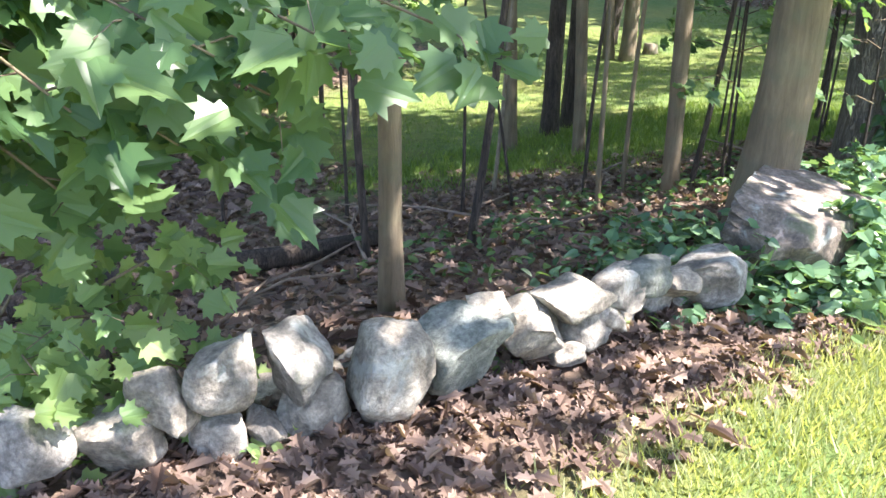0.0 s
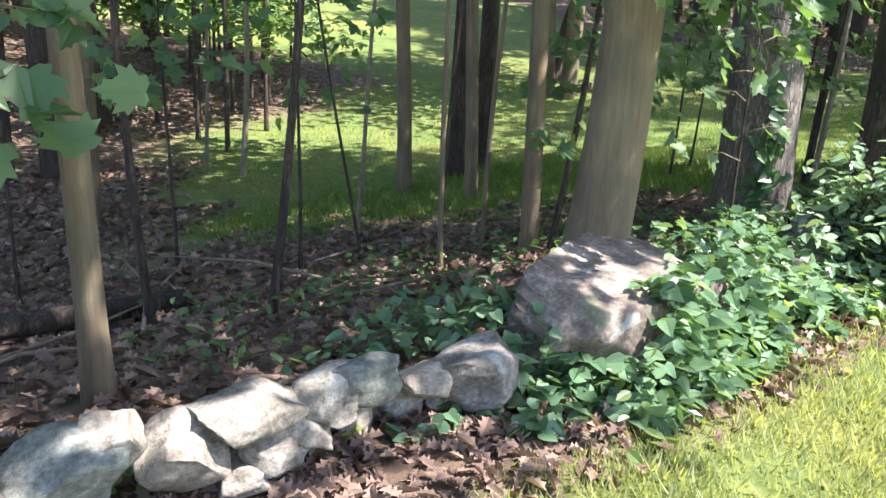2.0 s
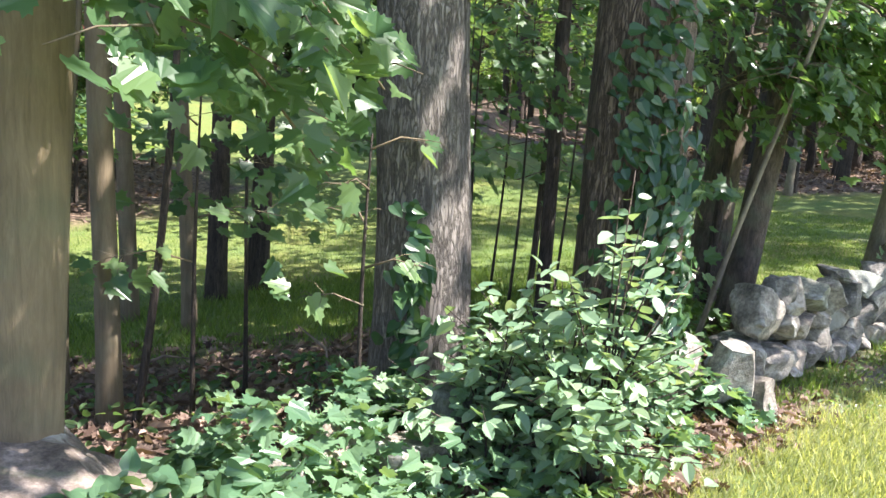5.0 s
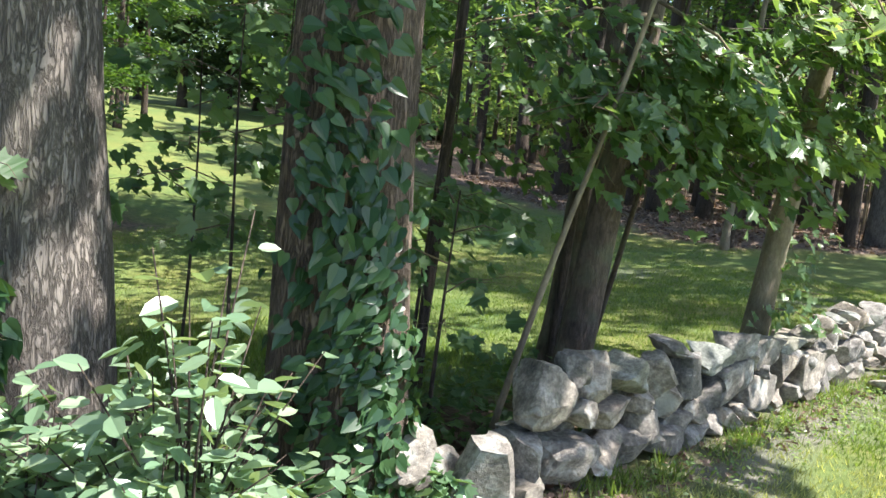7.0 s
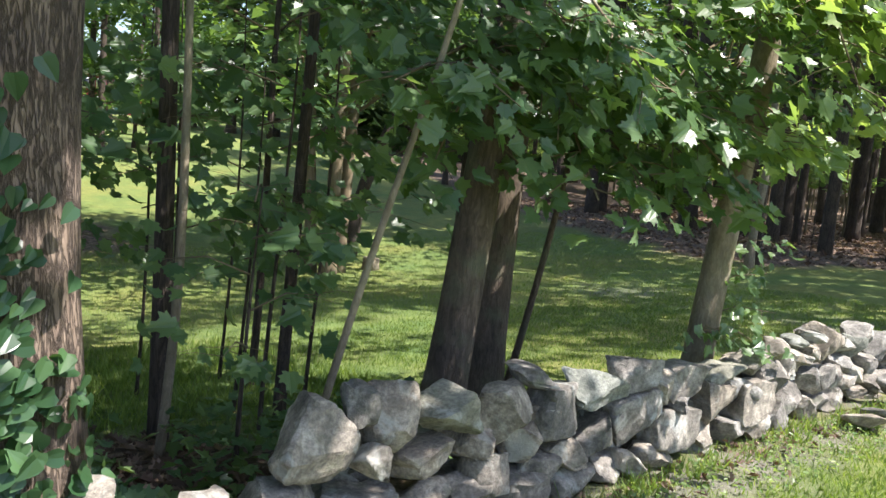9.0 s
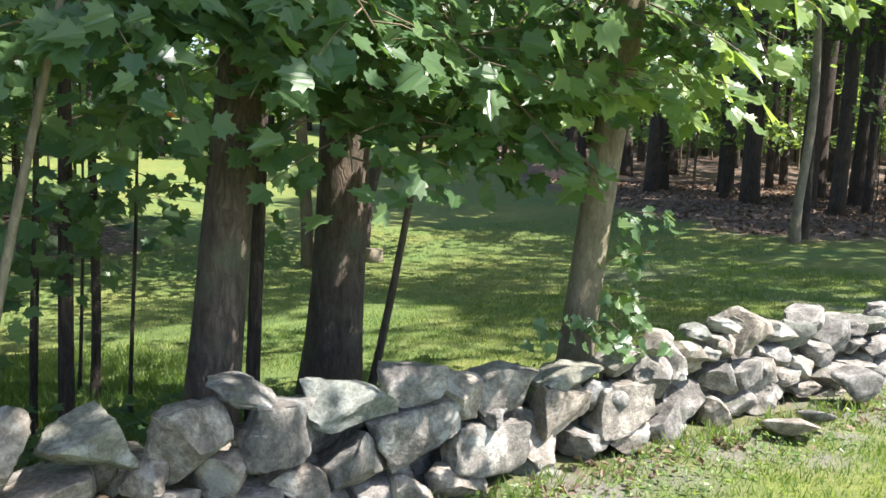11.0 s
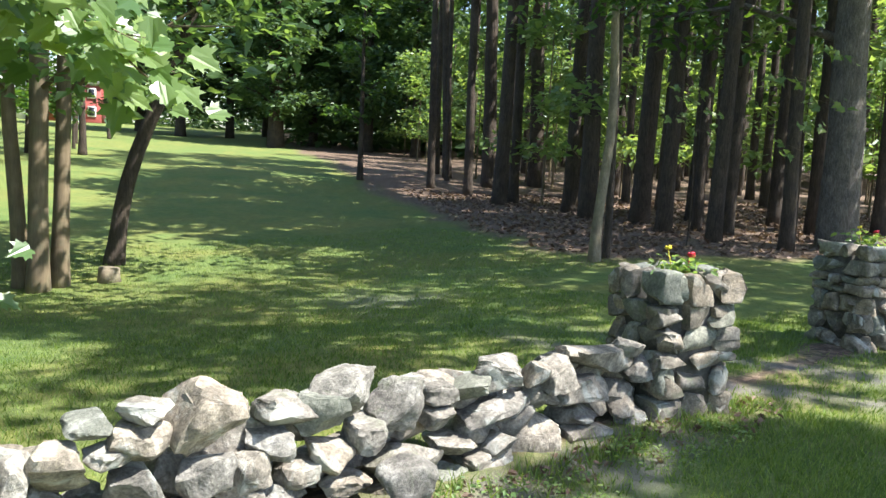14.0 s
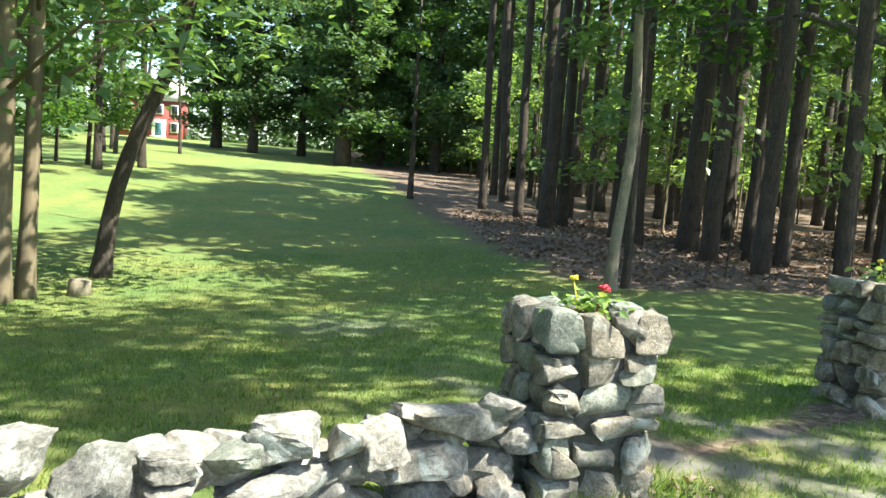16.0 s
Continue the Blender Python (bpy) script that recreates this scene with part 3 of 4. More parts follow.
for i, (u, s, z, w, h) in enumerate([(4.09, 0.15, 0.42, 0.24, 0.24), (4.77, 0.2, 0.3, 0.95, 0.32), (3.81, 0.12, 0.28, 0.4, 0.26), (3.68, 0.08, 0.2, 0.28, 0.2), (3.6, 0.25, 0.3, 0.4, 0.3),
                                     (3.2, 0.25, 0.25, 0.4, 0.3), (5.3, 0.1, 0.2, 0.4, 0.3), (5.77, -0.05, 0.42, 0.3, 0.26), (5.6, 0.1, 0.2, 0.5, 0.3), (6.15, -0.2, 0.3, 0.34, 0.42), (6.3, -0.3, 0.12, 0.2, 0.3), (6.05, 0.1, 0.2, 0.4, 0.3)]):
    lay_stone(low, u, s, z, w, 0.3, h, 200 + i, STONE_MOSS if i in (0, 3) else STONE, 0.25)

# the dry-laid wall: u, z, width, height of the stones of its face
wall = tagged(new("stone_wall"), "dry-laid wall of rough grey field stones beside the grass", "stone wall")
FACE_1 = [(6.66, 0.61, 0.35, 0.34), (6.87, 0.71, 0.13, 0.21), (7.07, 0.62, 0.27, 0.34), (7.37, 0.62, 0.34, 0.25), (6.9, 0.48, 0.16, 0.17), (7.27, 0.39, 0.37, 0.21),
          (7.6, 0.44, 0.22, 0.13), (7.77, 0.54, 0.35, 0.34), (8.01, 0.7, 0.31, 0.11), (8.15, 0.51, 0.38, 0.29), (8.04, 0.5, 0.17, 0.12), (7.92, 0.38, 0.23, 0.21),
          (7.68, 0.28, 0.24, 0.21), (8.24, 0.27, 0.33, 0.18), (8.49, 0.59, 0.46, 0.2)]
FACE_2 = [(8.55, 0.3, 0.37, 0.33), (8.82, 0.63, 0.3, 0.21), (8.84, 0.38, 0.49, 0.31), (8.03, 0.22, 0.25, 0.18), (9.11, 0.51, 0.25, 0.25), (9.38, 0.49, 0.39, 0.29),
          (9.28, 0.22, 0.5, 0.29), (9.33, 0.39, 0.18, 0.11), (9.81, 0.34, 0.37, 0.31), (9.65, 0.17, 0.32, 0.33), (9.88, 0.48, 0.4, 0.18), (10.26, 0.26, 0.47, 0.33),
          (10.0, 0.09, 0.31, 0.19), (8.81, 0.09, 0.2, 0.21), (10.23, 0.55, 0.27, 0.16), (10.13, 0.34, 0.34, 0.21)]
FACE_3 = [(10.47, 0.44, 0.33, 0.33), (10.53, 0.61, 0.22, 0.15), (10.7, 0.46, 0.19, 0.22), (10.87, 0.21, 0.35, 0.34), (10.87, 0.46, 0.26, 0.23), (11.0, 0.6, 0.2, 0.09),
          (11.24, 0.63, 0.26, 0.09), (11.22, 0.5, 0.33, 0.17), (11.07, 0.48, 0.2, 0.09), (11.2, 0.29, 0.26, 0.25), (11.18, 0.06, 0.24, 0.24), (11.5, 0.55, 0.35, 0.32),
          (11.5, 0.27, 0.29, 0.23), (11.95, 0.49, 0.34, 0.18), (11.83, 0.35, 0.24, 0.16), (11.73, 0.27, 0.19, 0.18), (12.11, 0.51, 0.3, 0.23), (11.69, 0.09, 0.33, 0.23),
          (12.27, 0.57, 0.4, 0.27), (12.6, 0.46, 0.3, 0.28), (12.2, 0.28, 0.33, 0.2), (12.41, 0.34, 0.23, 0.18), (11.98, 0.15, 0.21, 0.17), (12.64, 0.17, 0.4, 0.22)]
FACE_4 = [(12.9, 0.48, 0.26, 0.11), (12.91, 0.35, 0.27, 0.14), (13.4, 0.29, 0.64, 0.17), (13.18, 0.45, 0.31, 0.15), (13.43, 0.5, 0.42, 0.22), (13.74, 0.45, 0.26, 0.19),
          (13.9, 0.44, 0.27, 0.22), (13.06, 0.17, 0.31, 0.16), (13.37, 0.14, 0.21, 0.15), (13.78, 0.07, 0.5, 0.4), (14.17, 0.3, 0.52, 0.2), (14.34, 0.47, 0.67, 0.22),
          (14.66, 0.16, 0.32, 0.19), (14.26, 0.13, 0.37, 0.16), (12.98, 0.03, 0.27, 0.12), (12.29, 0.15, 0.3, 0.11)]
FOOT = [(6.9, 0.2, 0.4, 0.26), (7.25, 0.16, 0.38, 0.22), (7.55, 0.16, 0.3, 0.24), (7.9, 0.14, 0.38, 0.24), (8.3, 0.1, 0.4, 0.2), (8.65, 0.08, 0.36, 0.2),
        (6.55, 0.3, 0.36, 0.28), (6.42, 0.14, 0.3, 0.24), (9.1, 0.08, 0.34, 0.2), (9.65, 0.02, 0.3, 0.18), (10.35, 0.08, 0.4, 0.2), (10.7, 0.1, 0.34, 0.24),
        (11.45, 0.08, 0.34, 0.2), (11.9, 0.06, 0.3, 0.16), (12.6, 0.04, 0.36, 0.16), (13.3, 0.03, 0.36, 0.16), (14.2, 0.04, 0.4, 0.16), (14.7, 0.04, 0.3, 0.16),
        (14.75, 0.36, 0.26, 0.2), (14.62, 0.52, 0.3, 0.14)]
for i, (u, z, w, h) in enumerate(FACE_1 + FACE_2 + FACE_3 + FACE_4 + FOOT):
    rng = random.Random(i)
    deep = rng.uniform(0.28, 0.4) if w > 0.3 else rng.uniform(0.22, 0.3)
    front = steps(u, (7, -0.26), (10.5, -0.24), (12, -0.15), (15, -0.12)) + rng.uniform(-0.03, 0.02)
    lay_stone(wall, u, front + deep / 2, z - (0.02 if u < 12 else 0.07 if z > 0.2 else 0.12), w * 1.02, deep, h * 1.0, 300 + i, STONE_MOSS if i % 11 == 3 else STONE, 0.11, 4, blocky=0.6, cuts=9 if u < 10.5 else 13, sharp=34 if u < 10.5 else 26)
# the back of the wall
for i in range(60):
    rng = random.Random(700 + i)
    lay_stone(wall, 6.85 + 7.95 * ((i * 0.618) % 1), 0.16 + rng.uniform(-0.05, 0.05), (0.08, 0.22, 0.34)[i % 3], rng.uniform(0.28, 0.45), 0.3, rng.uniform(0.18, 0.26), 760 + i, STONE, 0.2, 3)
for u, s, z, w, h, seed in ((12.45, -0.3, 0.1, 0.3, 0.26, 1), (11.4, -0.5, 0.03, 0.36, 0.1, 2), (11.75, -0.45, 0.02, 0.14, 0.1, 3)):
    ob = linked("loose_stone", rock(w, 0.3, h, 850 + seed), STONE)
    ob.matrix_world = Matrix.LocRotScale(at_wall(u, s, z), Euler((0.2, 0.15, WALL_TURN + seed)), None)
    tagged(ob, "fallen grey stone lying in the grass before the wall", "stone", "loose stones")


def pillar(name, x0, y0, turn, wide, deep, high, seed, label):
    """A square gate pillar of courses of mortared field stones with a hollow top for plants. x0, y0: the corner by the wall and the road."""
    top = tagged(new(name), label, "gate pillar", "gate pillars")
    rng = random.Random(seed)
    spot = lambda a, b, z: Vector((x0 + math.cos(turn) * a - math.sin(turn) * b, y0 + math.sin(turn) * a + math.cos(turn) * b, z))
    core = bmesh.new()
    bmesh.ops.create_cube(core, size=1.0, matrix=Matrix.LocRotScale(spot(wide / 2, deep / 2, high / 2 - 0.06), Euler((0, 0, turn)), (wide - 0.12, deep - 0.12, high - 0.1)))
    part("mortar", core, MORTAR, top)
    z, n = -0.12, seed * 100
    while z < high - 0.05:
        h = rng.uniform(0.1, 0.19) if z > 0.1 else 0.2
        if z + h > high - 0.09:
            h = high - z
        for face in range(4):
            length = wide if face % 2 == 0 else deep
            a = 0.0 if (int(z * 50) + face) % 2 else -0.02
            while a < length - 0.04:
                w = min(rng.uniform(0.13, 0.34), length + 0.02 - a)
                if length - a - w < 0.09:
                    w = length + 0.02 - a
                mid, dep = a + w / 2, 0.085
                u, v = ((mid, dep), (wide - dep, mid), (mid, deep - dep), (dep, mid))[face]
                ww, dd = (w, 0.2) if face % 2 == 0 else (0.2, w)
                out = rng.uniform(-0.02, 0.02)
                u += (0, 1, 0, -1)[face] * out
                v += (-1, 0, 1, 0)[face] * out
                lay_stone(top, 0, 0, 0, ww * 1.08, dd * 1.08, h * rng.uniform(0.98, 1.14), n, STONE_MOSS if rng.random() < 0.2 else PILLAR_STONE, 0.08, 4 if high < 0.97 and face in (0, 3) else 3, blocky=0.4, cuts=6, sharp=42, place=spot(u, v, z + h / 2 + rng.uniform(-0.02, 0.012)), turn=turn)
                n += 1
                a += w
        z += h
    soil = bmesh.new()
    bmesh.ops.create_cube(soil, size=1.0, matrix=Matrix.LocRotScale(spot(wide / 2, deep / 2, high - 0.08), Euler((0, 0, turn)), (wide - 0.26, deep - 0.26, 0.06)))
    part("soil", soil, SOIL, top)
    return top


MORTAR = plain("mortar", (0.09, 0.085, 0.075), 0.95, 0.4, 30.0)
SOIL = plain("potting_soil", (0.05, 0.035, 0.025), 0.95, 0.4, 30.0)
PILLAR_STONE = stone_material("pillar_stone", (0.07, 0.063, 0.052), (0.19, 0.17, 0.14), (0.37, 0.335, 0.29), 0.6)
pillar("gate_pillar", 14.88, 9.52, radians(14), 0.69, 0.6, 0.97, 5, "square gate pillar of mortared field stones with flowers on top")
pillar("gate_pillar", 18.0, 11.5, radians(14), 0.72, 0.64, 0.99, 6, "shaded square gate pillar of mortared field stones beside the drive")


# ---- boughs with leaves that reach into view ----
FACING = Vector((0.35, -0.58, 0.68)).normalized()


def bough(top, start, end, leaves, size, seed, width=0.5, mat=None, kind="maple", bark=None, sag=0.12, thick=0.012, tilt=0.5):
    """A branch of a tree from start to end (world), with side twigs and leaves in loose flat layers."""
    rng = np.random.default_rng(seed)
    o = top.location
    a, b = Vector(start) - o, Vector(end) - o
    mid = a.lerp(b, 0.5) + Vector((0, 0, sag * (b - a).length))
    bm = bmesh.new()
    tube(bm, [a, mid, b], [thick, thick * 0.7, thick * 0.3], 6)
    curve = lambda f: a * (1 - f) ** 2 + mid * (2 * f * (1 - f)) + b * f ** 2
    way = (b - a).normalized()
    side = way.cross(Vector((0, 0, 1))).normalized()
    places = []
    twigs = max(4, int(leaves / 10))
    for i in range(twigs):
        f = 0.25 + 0.75 * (i + rng.uniform(0, 1)) / twigs
        p = curve(f)
        reach = width * rng.uniform(0.45, 1.25) * (1.15 - 0.5 * f)
        q = p + side * (reach * (1 if i % 2 else -1)) + way * (reach * 0.45) + Vector((0, 0, rng.uniform(-0.28, 0.16) * reach * 1.6))
        tube(bm, [p, p.lerp(q, 0.55) + Vector((0, 0, 0.02)), q], [thick * 0.35, thick * 0.25, thick * 0.15], 4)
        for k in range(max(1, int(0.85 * leaves / twigs))):
            g = rng.uniform(0.15, 1.1)
            off = Vector(rng.normal(0, 0.06 + 0.09 * width, 3))
            off -= FACING * (off.dot(FACING) * 0.85)     # sprays lie in flat layers
            places.append(tuple(p.lerp(q, g) + off - Vector((0, 0, 0.02))))
    lit = np.tile(tuple(FACING), (len(places), 1))     # leaves turn towards the open side
    br = part("branch", bm, bark or BARK_SMOOTH, top)
    leaf_mass("foliage", places, rng.uniform(0.7, 1.25, len(places)) * size, kind, mat or MAPLE, seed, br, droop=0.6, tilt=tilt, up=lit)


side_maple = tree("maple_sapling", -0.9, 2.75, 0.045, (0.05, -0.05), 4.5, BARK_SMOOTH, "young maple with broad fresh green leaves at the woods edge", leaves=0, seed=21, category="sapling")
for i, (sz, ex, ey, ez, n, w) in enumerate(((2.0, 1.5, 1.9, 1.62, 100, 0.36), (2.0, 1.1, 1.78, 1.62, 100, 0.36), (1.9, 0.75, 1.68, 1.62, 90, 0.34), (1.7, 0.62, 1.8, 1.36, 90, 0.36), (1.8, 0.95, 2.0, 1.42, 100, 0.36),
                                              (1.8, 0.4, 1.6, 1.5, 70, 0.3), (1.5, 0.35, 1.85, 1.15, 80, 0.34), (2.3, 1.3, 2.3, 1.75, 90, 0.4), (1.5, 0.85, 2.4, 1.25, 80, 0.4), (2.2, 0.5, 2.1, 1.8, 80, 0.4))):
    bough(side_maple, (-0.85, 2.7, sz), (ex, ey, ez), n, 0.15, 400 + i, w)
for i, (x0, y0, z0, ex, ey, ez, n) in enumerate(((3.95, 3.72, 2.5, 4.75, 3.45, 1.95, 90), (3.95, 3.72, 2.4, 4.3, 3.2, 1.95, 80), (3.95, 3.8, 2.6, 3.5, 3.3, 2.0, 60), (4.0, 3.75, 2.7, 5.0, 3.9, 1.85, 80), (4.0, 3.75, 2.3, 4.85, 4.2, 1.5, 60))):
    bough(maple_b, (x0, y0, z0), (ex, ey, ez), n, 0.12, 420 + i, 0.42)
for i, (ex, ey, ez, n) in enumerate(((8.1, 5.9, 2.1, 110), (8.45, 6.1, 2.2, 90), (9.0, 6.2, 2.5, 130), (9.2, 6.6, 2.1, 140), (8.4, 6.4, 1.75, 90), (7.9, 6.6, 2.5, 90), (9.5, 6.2, 2.2, 130))):
    bough(maple_m, (8.9, 6.78, 2.3 + 0.1 * i), (ex, ey, ez), n, 0.135, 440 + i, 0.5, thick=0.015)
for i, (ex, ey, ez, n) in enumerate(((9.7, 6.7, 1.75, 150), (10.0, 6.5, 2.1, 150), (9.4, 6.6, 1.6, 110), (9.9, 6.9, 2.6, 140), (10.4, 6.7, 1.7, 130), (8.7, 6.9, 1.75, 100), (10.1, 7.6, 2.3, 120))):
    bough(maple_n, (9.22, 7.88, 2.3 + 0.12 * i), (ex, ey, ez), n, 0.135, 460 + i, 0.55, thick=0.016)
# two boughs take the lighter leaf colour for the sun on them
for i, (ex, ey, ez, n) in enumerate(((10.5, 6.6, 1.95, 110), (10.1, 7.1, 1.6, 100), (11.7, 8.2, 2.0, 110), (11.3, 7.3, 2.3, 90), (10.5, 7.9, 1.9, 120), (11.2, 8.6, 2.3, 110), (10.0, 7.6, 2.0, 120), (10.3, 6.7, 2.7, 110), (11.4, 9.1, 2.2, 90))):
    bough(maple_s, (10.93, 7.87, 2.2 + 0.12 * i), (ex, ey, ez), n, 0.135, 480 + i, 0.42, thick=0.013, mat=YOUNG_SUNLIT if i in (0, 2) else MAPLE)
# foremost boughs, their sunlight put into the lighter leaf colour
for i, (ex, ey, ez, n) in enumerate(((11.1, 5.9, 2.5, 130), (11.6, 6.3, 2.9, 120), (10.2, 6.2, 2.75, 120), (11.3, 6.4, 2.4, 130), (11.55, 6.7, 2.75, 120), (11.0, 6.1, 2.65, 130), (10.6, 6.1, 2.3, 110), (11.6, 7.1, 2.2, 80))):
    bough(maple_s, (11.0, 7.86, 2.9 + 0.12 * i), (ex, ey, ez), n, 0.135, 490 + i, 0.5, thick=0.013, mat=YOUNG_SUNLIT)
for i, (sz, ex, ey, ez) in enumerate(((0.7, 11.15, 7.4, 0.85), (0.9, 11.2, 7.65, 1.1), (0.5, 10.55, 7.15, 0.75), (0.6, 11.0, 7.1, 0.6), (1.2, 11.25, 7.5, 1.35))):
    bough(maple_s, (10.82, 7.88, sz), (ex, ey, ez), 22, 0.09, 500 + i, 0.2, thick=0.006)


def leafy_sapling(x, y, high, reach, leaves, size, seed, mat=None, lo=0.45, label="maple sapling with broad dark green leaves in the shade"):
    top = tree("maple_sapling", x, y, 0.016, (0.02, 0), high, BARK_DARK, label, leaves=0, seed=seed, bend=0.03, sides=6, category="sapling")
    z = ground_z(x, y)
    for i in range(5):
        h = z + high * (lo + (0.95 - lo) * i / 4)
        a = seed + i * 2.4
        bough(top, (x, y, h), (x + math.cos(a) * reach, y + math.sin(a) * reach, h + 0.05), leaves // 5, size, seed * 10 + i, reach * 0.7, mat, thick=0.006)


for i, (x, y, high, reach, n) in enumerate(((7.6, 7.4, 3.1, 0.9, 190), (7.2, 9.2, 3.5, 1.1, 220), (6.6, 8.6, 3.2, 0.9, 180), (6.2, 6.9, 2.6, 0.7, 130), (4.55, 5.7, 2.4, 0.5, 100), (4.3, 5.3, 1.9, 0.45, 90), (7.5, 6.4, 1.5, 0.45, 90), (7.4, 7.9, 2.4, 0.7, 120), (6.9, 7.8, 2.8, 0.7, 130), (2.2, 5.6, 2.6, 0.6, 90), (1.3, 6.0, 2.8, 0.7, 110), (5.1, 4.75, 1.5, 0.3, 45), (0.4, 5.4, 2.4, 0.7, 90), (7.9, 8.2, 3.2, 0.9, 150), (5.9, 8.3, 2.6, 0.7, 100))):
    leafy_sapling(x, y, high, reach, n, 0.12, 520 + i)
leafy_sapling(0.3, 2.05, 0.55, 0.36, 190, 0.1, 550, YOUNG_SUNLIT, 0.2, "low bushy maple seedling with fresh light green leaves")
leafy_sapling(0.0, 1.95, 0.5, 0.36, 150, 0.1, 551, YOUNG_SUNLIT, 0.2, "low bushy maple seedling with fresh light green leaves")


leafy_sapling(20.6, 20.4, 3.4, 0.5, 60, 0.16, 560, YOUNG_SUNLIT, 0.7, "sapling with a few bright leaves before the pines")
leafy_sapling(22.6, 19.6, 4.2, 0.7, 80, 0.18, 561, YOUNG_SUNLIT, 0.5, "sapling with a few bright leaves before the pines")


# ---- vines, ivy and the bush ----
def vines(name, label, u0, u1, s0, s1, count, size, high, seed, kind="heart", mat=None):
    rng = np.random.default_rng(seed)
    pl = []
    while len(pl) < count:
        u, s = rng.uniform(u0, u1), rng.uniform(s0, s1)
        p = at_wall(u, s)
        if wobble(p.x, p.y, 0.45, seed) < -0.15:
            continue
        edge = max(0.1, min(1, (s - s0) / 0.3, (u - u0) / 0.4, (u1 - u) / 0.4))
        h = high * edge * (0.5 + 0.6 * (wobble(p.x, p.y, 0.5, seed + 3) + 0.5))
        pl.append((p.x, p.y, ground_z(p.x, p.y) + h * rng.uniform(0.15, 1.0) + 0.02))
    ob = leaf_mass(name, pl, rng.uniform(0.6, 1.2, count) * size, kind, mat or VINE, seed, droop=0.7, tilt=0.75)
    return tagged(ob, label, "vines", kind="stuff")


vines("vines", "green vines spreading over stones and ground beside the path", 1.4, 3.4, -0.5, 0.05, 1250, 0.09, 0.44, 1)
vines("vines", "green vines spreading over stones and ground beside the path", 2.7, 6.3, -0.48, 0.75, 2300, 0.1, 0.38, 2, "maple")
vines("vines", "green vines spreading over stones and ground beside the path", 0.55, 2.0, -0.05, 0.75, 450, 0.08, 0.34, 3)
vines("seedlings", "low green seedlings on the woodland floor", 0.2, 5.0, 0.6, 2.3, 900, 0.07, 0.2, 4, "oval", MAPLE)
vines("seedlings", "dark green seedlings behind the stone wall", 5.6, 8.5, 0.35, 1.5, 700, 0.09, 0.35, 5, "maple", MAPLE)
vines("seedlings", "fresh green leaves at the verge beside the vines", 1.2, 5.5, -0.58, -0.3, 260, 0.08, 0.22, 6, "oval", YOUNG_SUNLIT)
vines("seedlings", "small plants growing against the stone row", -1.9, 0.9, 0.1, 0.3, 120, 0.06, 0.12, 7, "oval", YOUNG_SUNLIT)


vines("clover", "small clover and weeds at the foot of the wall", 6.8, 15.2, -0.8, -0.28, 1700, 0.034, 0.07, 12, "oval", YOUNG_SUNLIT)
vines("vines", "vines hanging over the boulder's foot", 1.3, 2.7, -0.5, -0.2, 700, 0.09, 0.5, 13)
vines("vines", "vines growing over the last stones of the row", 0.95, 1.7, -0.3, 0.1, 260, 0.08, 0.42, 14)


def climbing(name, label, x, y, r, turn, spread, top_z, count, size, seed, lean):
    """Ivy leaves on a trunk, thinning upwards; turn: where its middle faces, in degrees."""
    rng = np.random.default_rng(seed)
    f = rng.uniform(0, 1, count) ** 1.5
    h = f * top_z
    a = radians(turn) + rng.normal(0, 1, count) * radians(spread) * (1 - 0.55 * f) + 0.25 * np.sin(h * 2.5)
    out = np.stack([np.cos(a), np.sin(a), np.full(count, 0.35)], 1)
    rr = r + rng.uniform(0.02, 0.1, count)
    pl = np.stack([x + lean * h + np.cos(a) * rr, y + np.sin(a) * rr, ground_z(x, y) + 0.05 + h], 1)
    ob = leaf_mass(name, pl, rng.uniform(0.55, 1.2, count) * size, "heart", IVY, seed, up=out, droop=0.9, tilt=0.6)
    tagged(ob, label, "ivy", kind="stuff")


climbing("ivy", "ivy climbing thickly up the furrowed oak", 6.69, 5.18, 0.3, -90, 36, 2.25, 820, 0.084, 8, -0.02)
climbing("ivy", "small strand of ivy on the grey oak", 5.49, 5.17, 0.28, -118, 13, 1.15, 120, 0.1, 9, -0.04)


def bush(name, label, x, y, shoots, high, reach, size, per, seed, mat):
    rng = np.random.default_rng(seed)
    top = tagged(new(name), label, "bush")
    z = ground_z(x, y)
    top.location = (x, y, z)
    bm, places = bmesh.new(), []
    for i in range(shoots):
        a, d = rng.uniform(0, 6.28), reach * rng.uniform(0.1, 1.0)
        h = high * rng.uniform(0.45, 1.0) * (1.1 - 0.55 * d / reach)
        end = Vector((math.cos(a) * d, math.sin(a) * d, h))
        mid = Vector((end.x * 0.35, end.y * 0.35, h * 0.6))
        tube(bm, [(0.04 * math.cos(a), 0.04 * math.sin(a), 0), mid, end], [0.007, 0.005, 0.002], 5)
        for k in range(per):
            f = rng.uniform(0.25, 1.0)
            p = mid * (2 * f * (1 - f)) + end * f ** 2
            places.append(tuple(p + Vector(rng.normal(0, 0.035, 3))))
    part("stem", bm, BARK_DARK, top)
    leaf_mass("foliage", places, rng.uniform(0.6, 1.15, len(places)) * size, "oval", mat, seed, top, droop=0.5, tilt=0.6)


bush("bush", "leafy bush with pale shining oval leaves beside the oaks", 6.0, 4.32, 60, 1.2, 0.75, 0.095, 26, 15, BUSH)
bush("bush", "leafy bush with pale shining oval leaves beside the oaks", 5.62, 4.25, 36, 0.85, 0.6, 0.095, 22, 16, BUSH)
bush("bush", "tall thin shoots with pale oval leaves before the oak", 6.1, 4.15, 15, 1.75, 0.5, 0.105, 17, 17, BUSH)
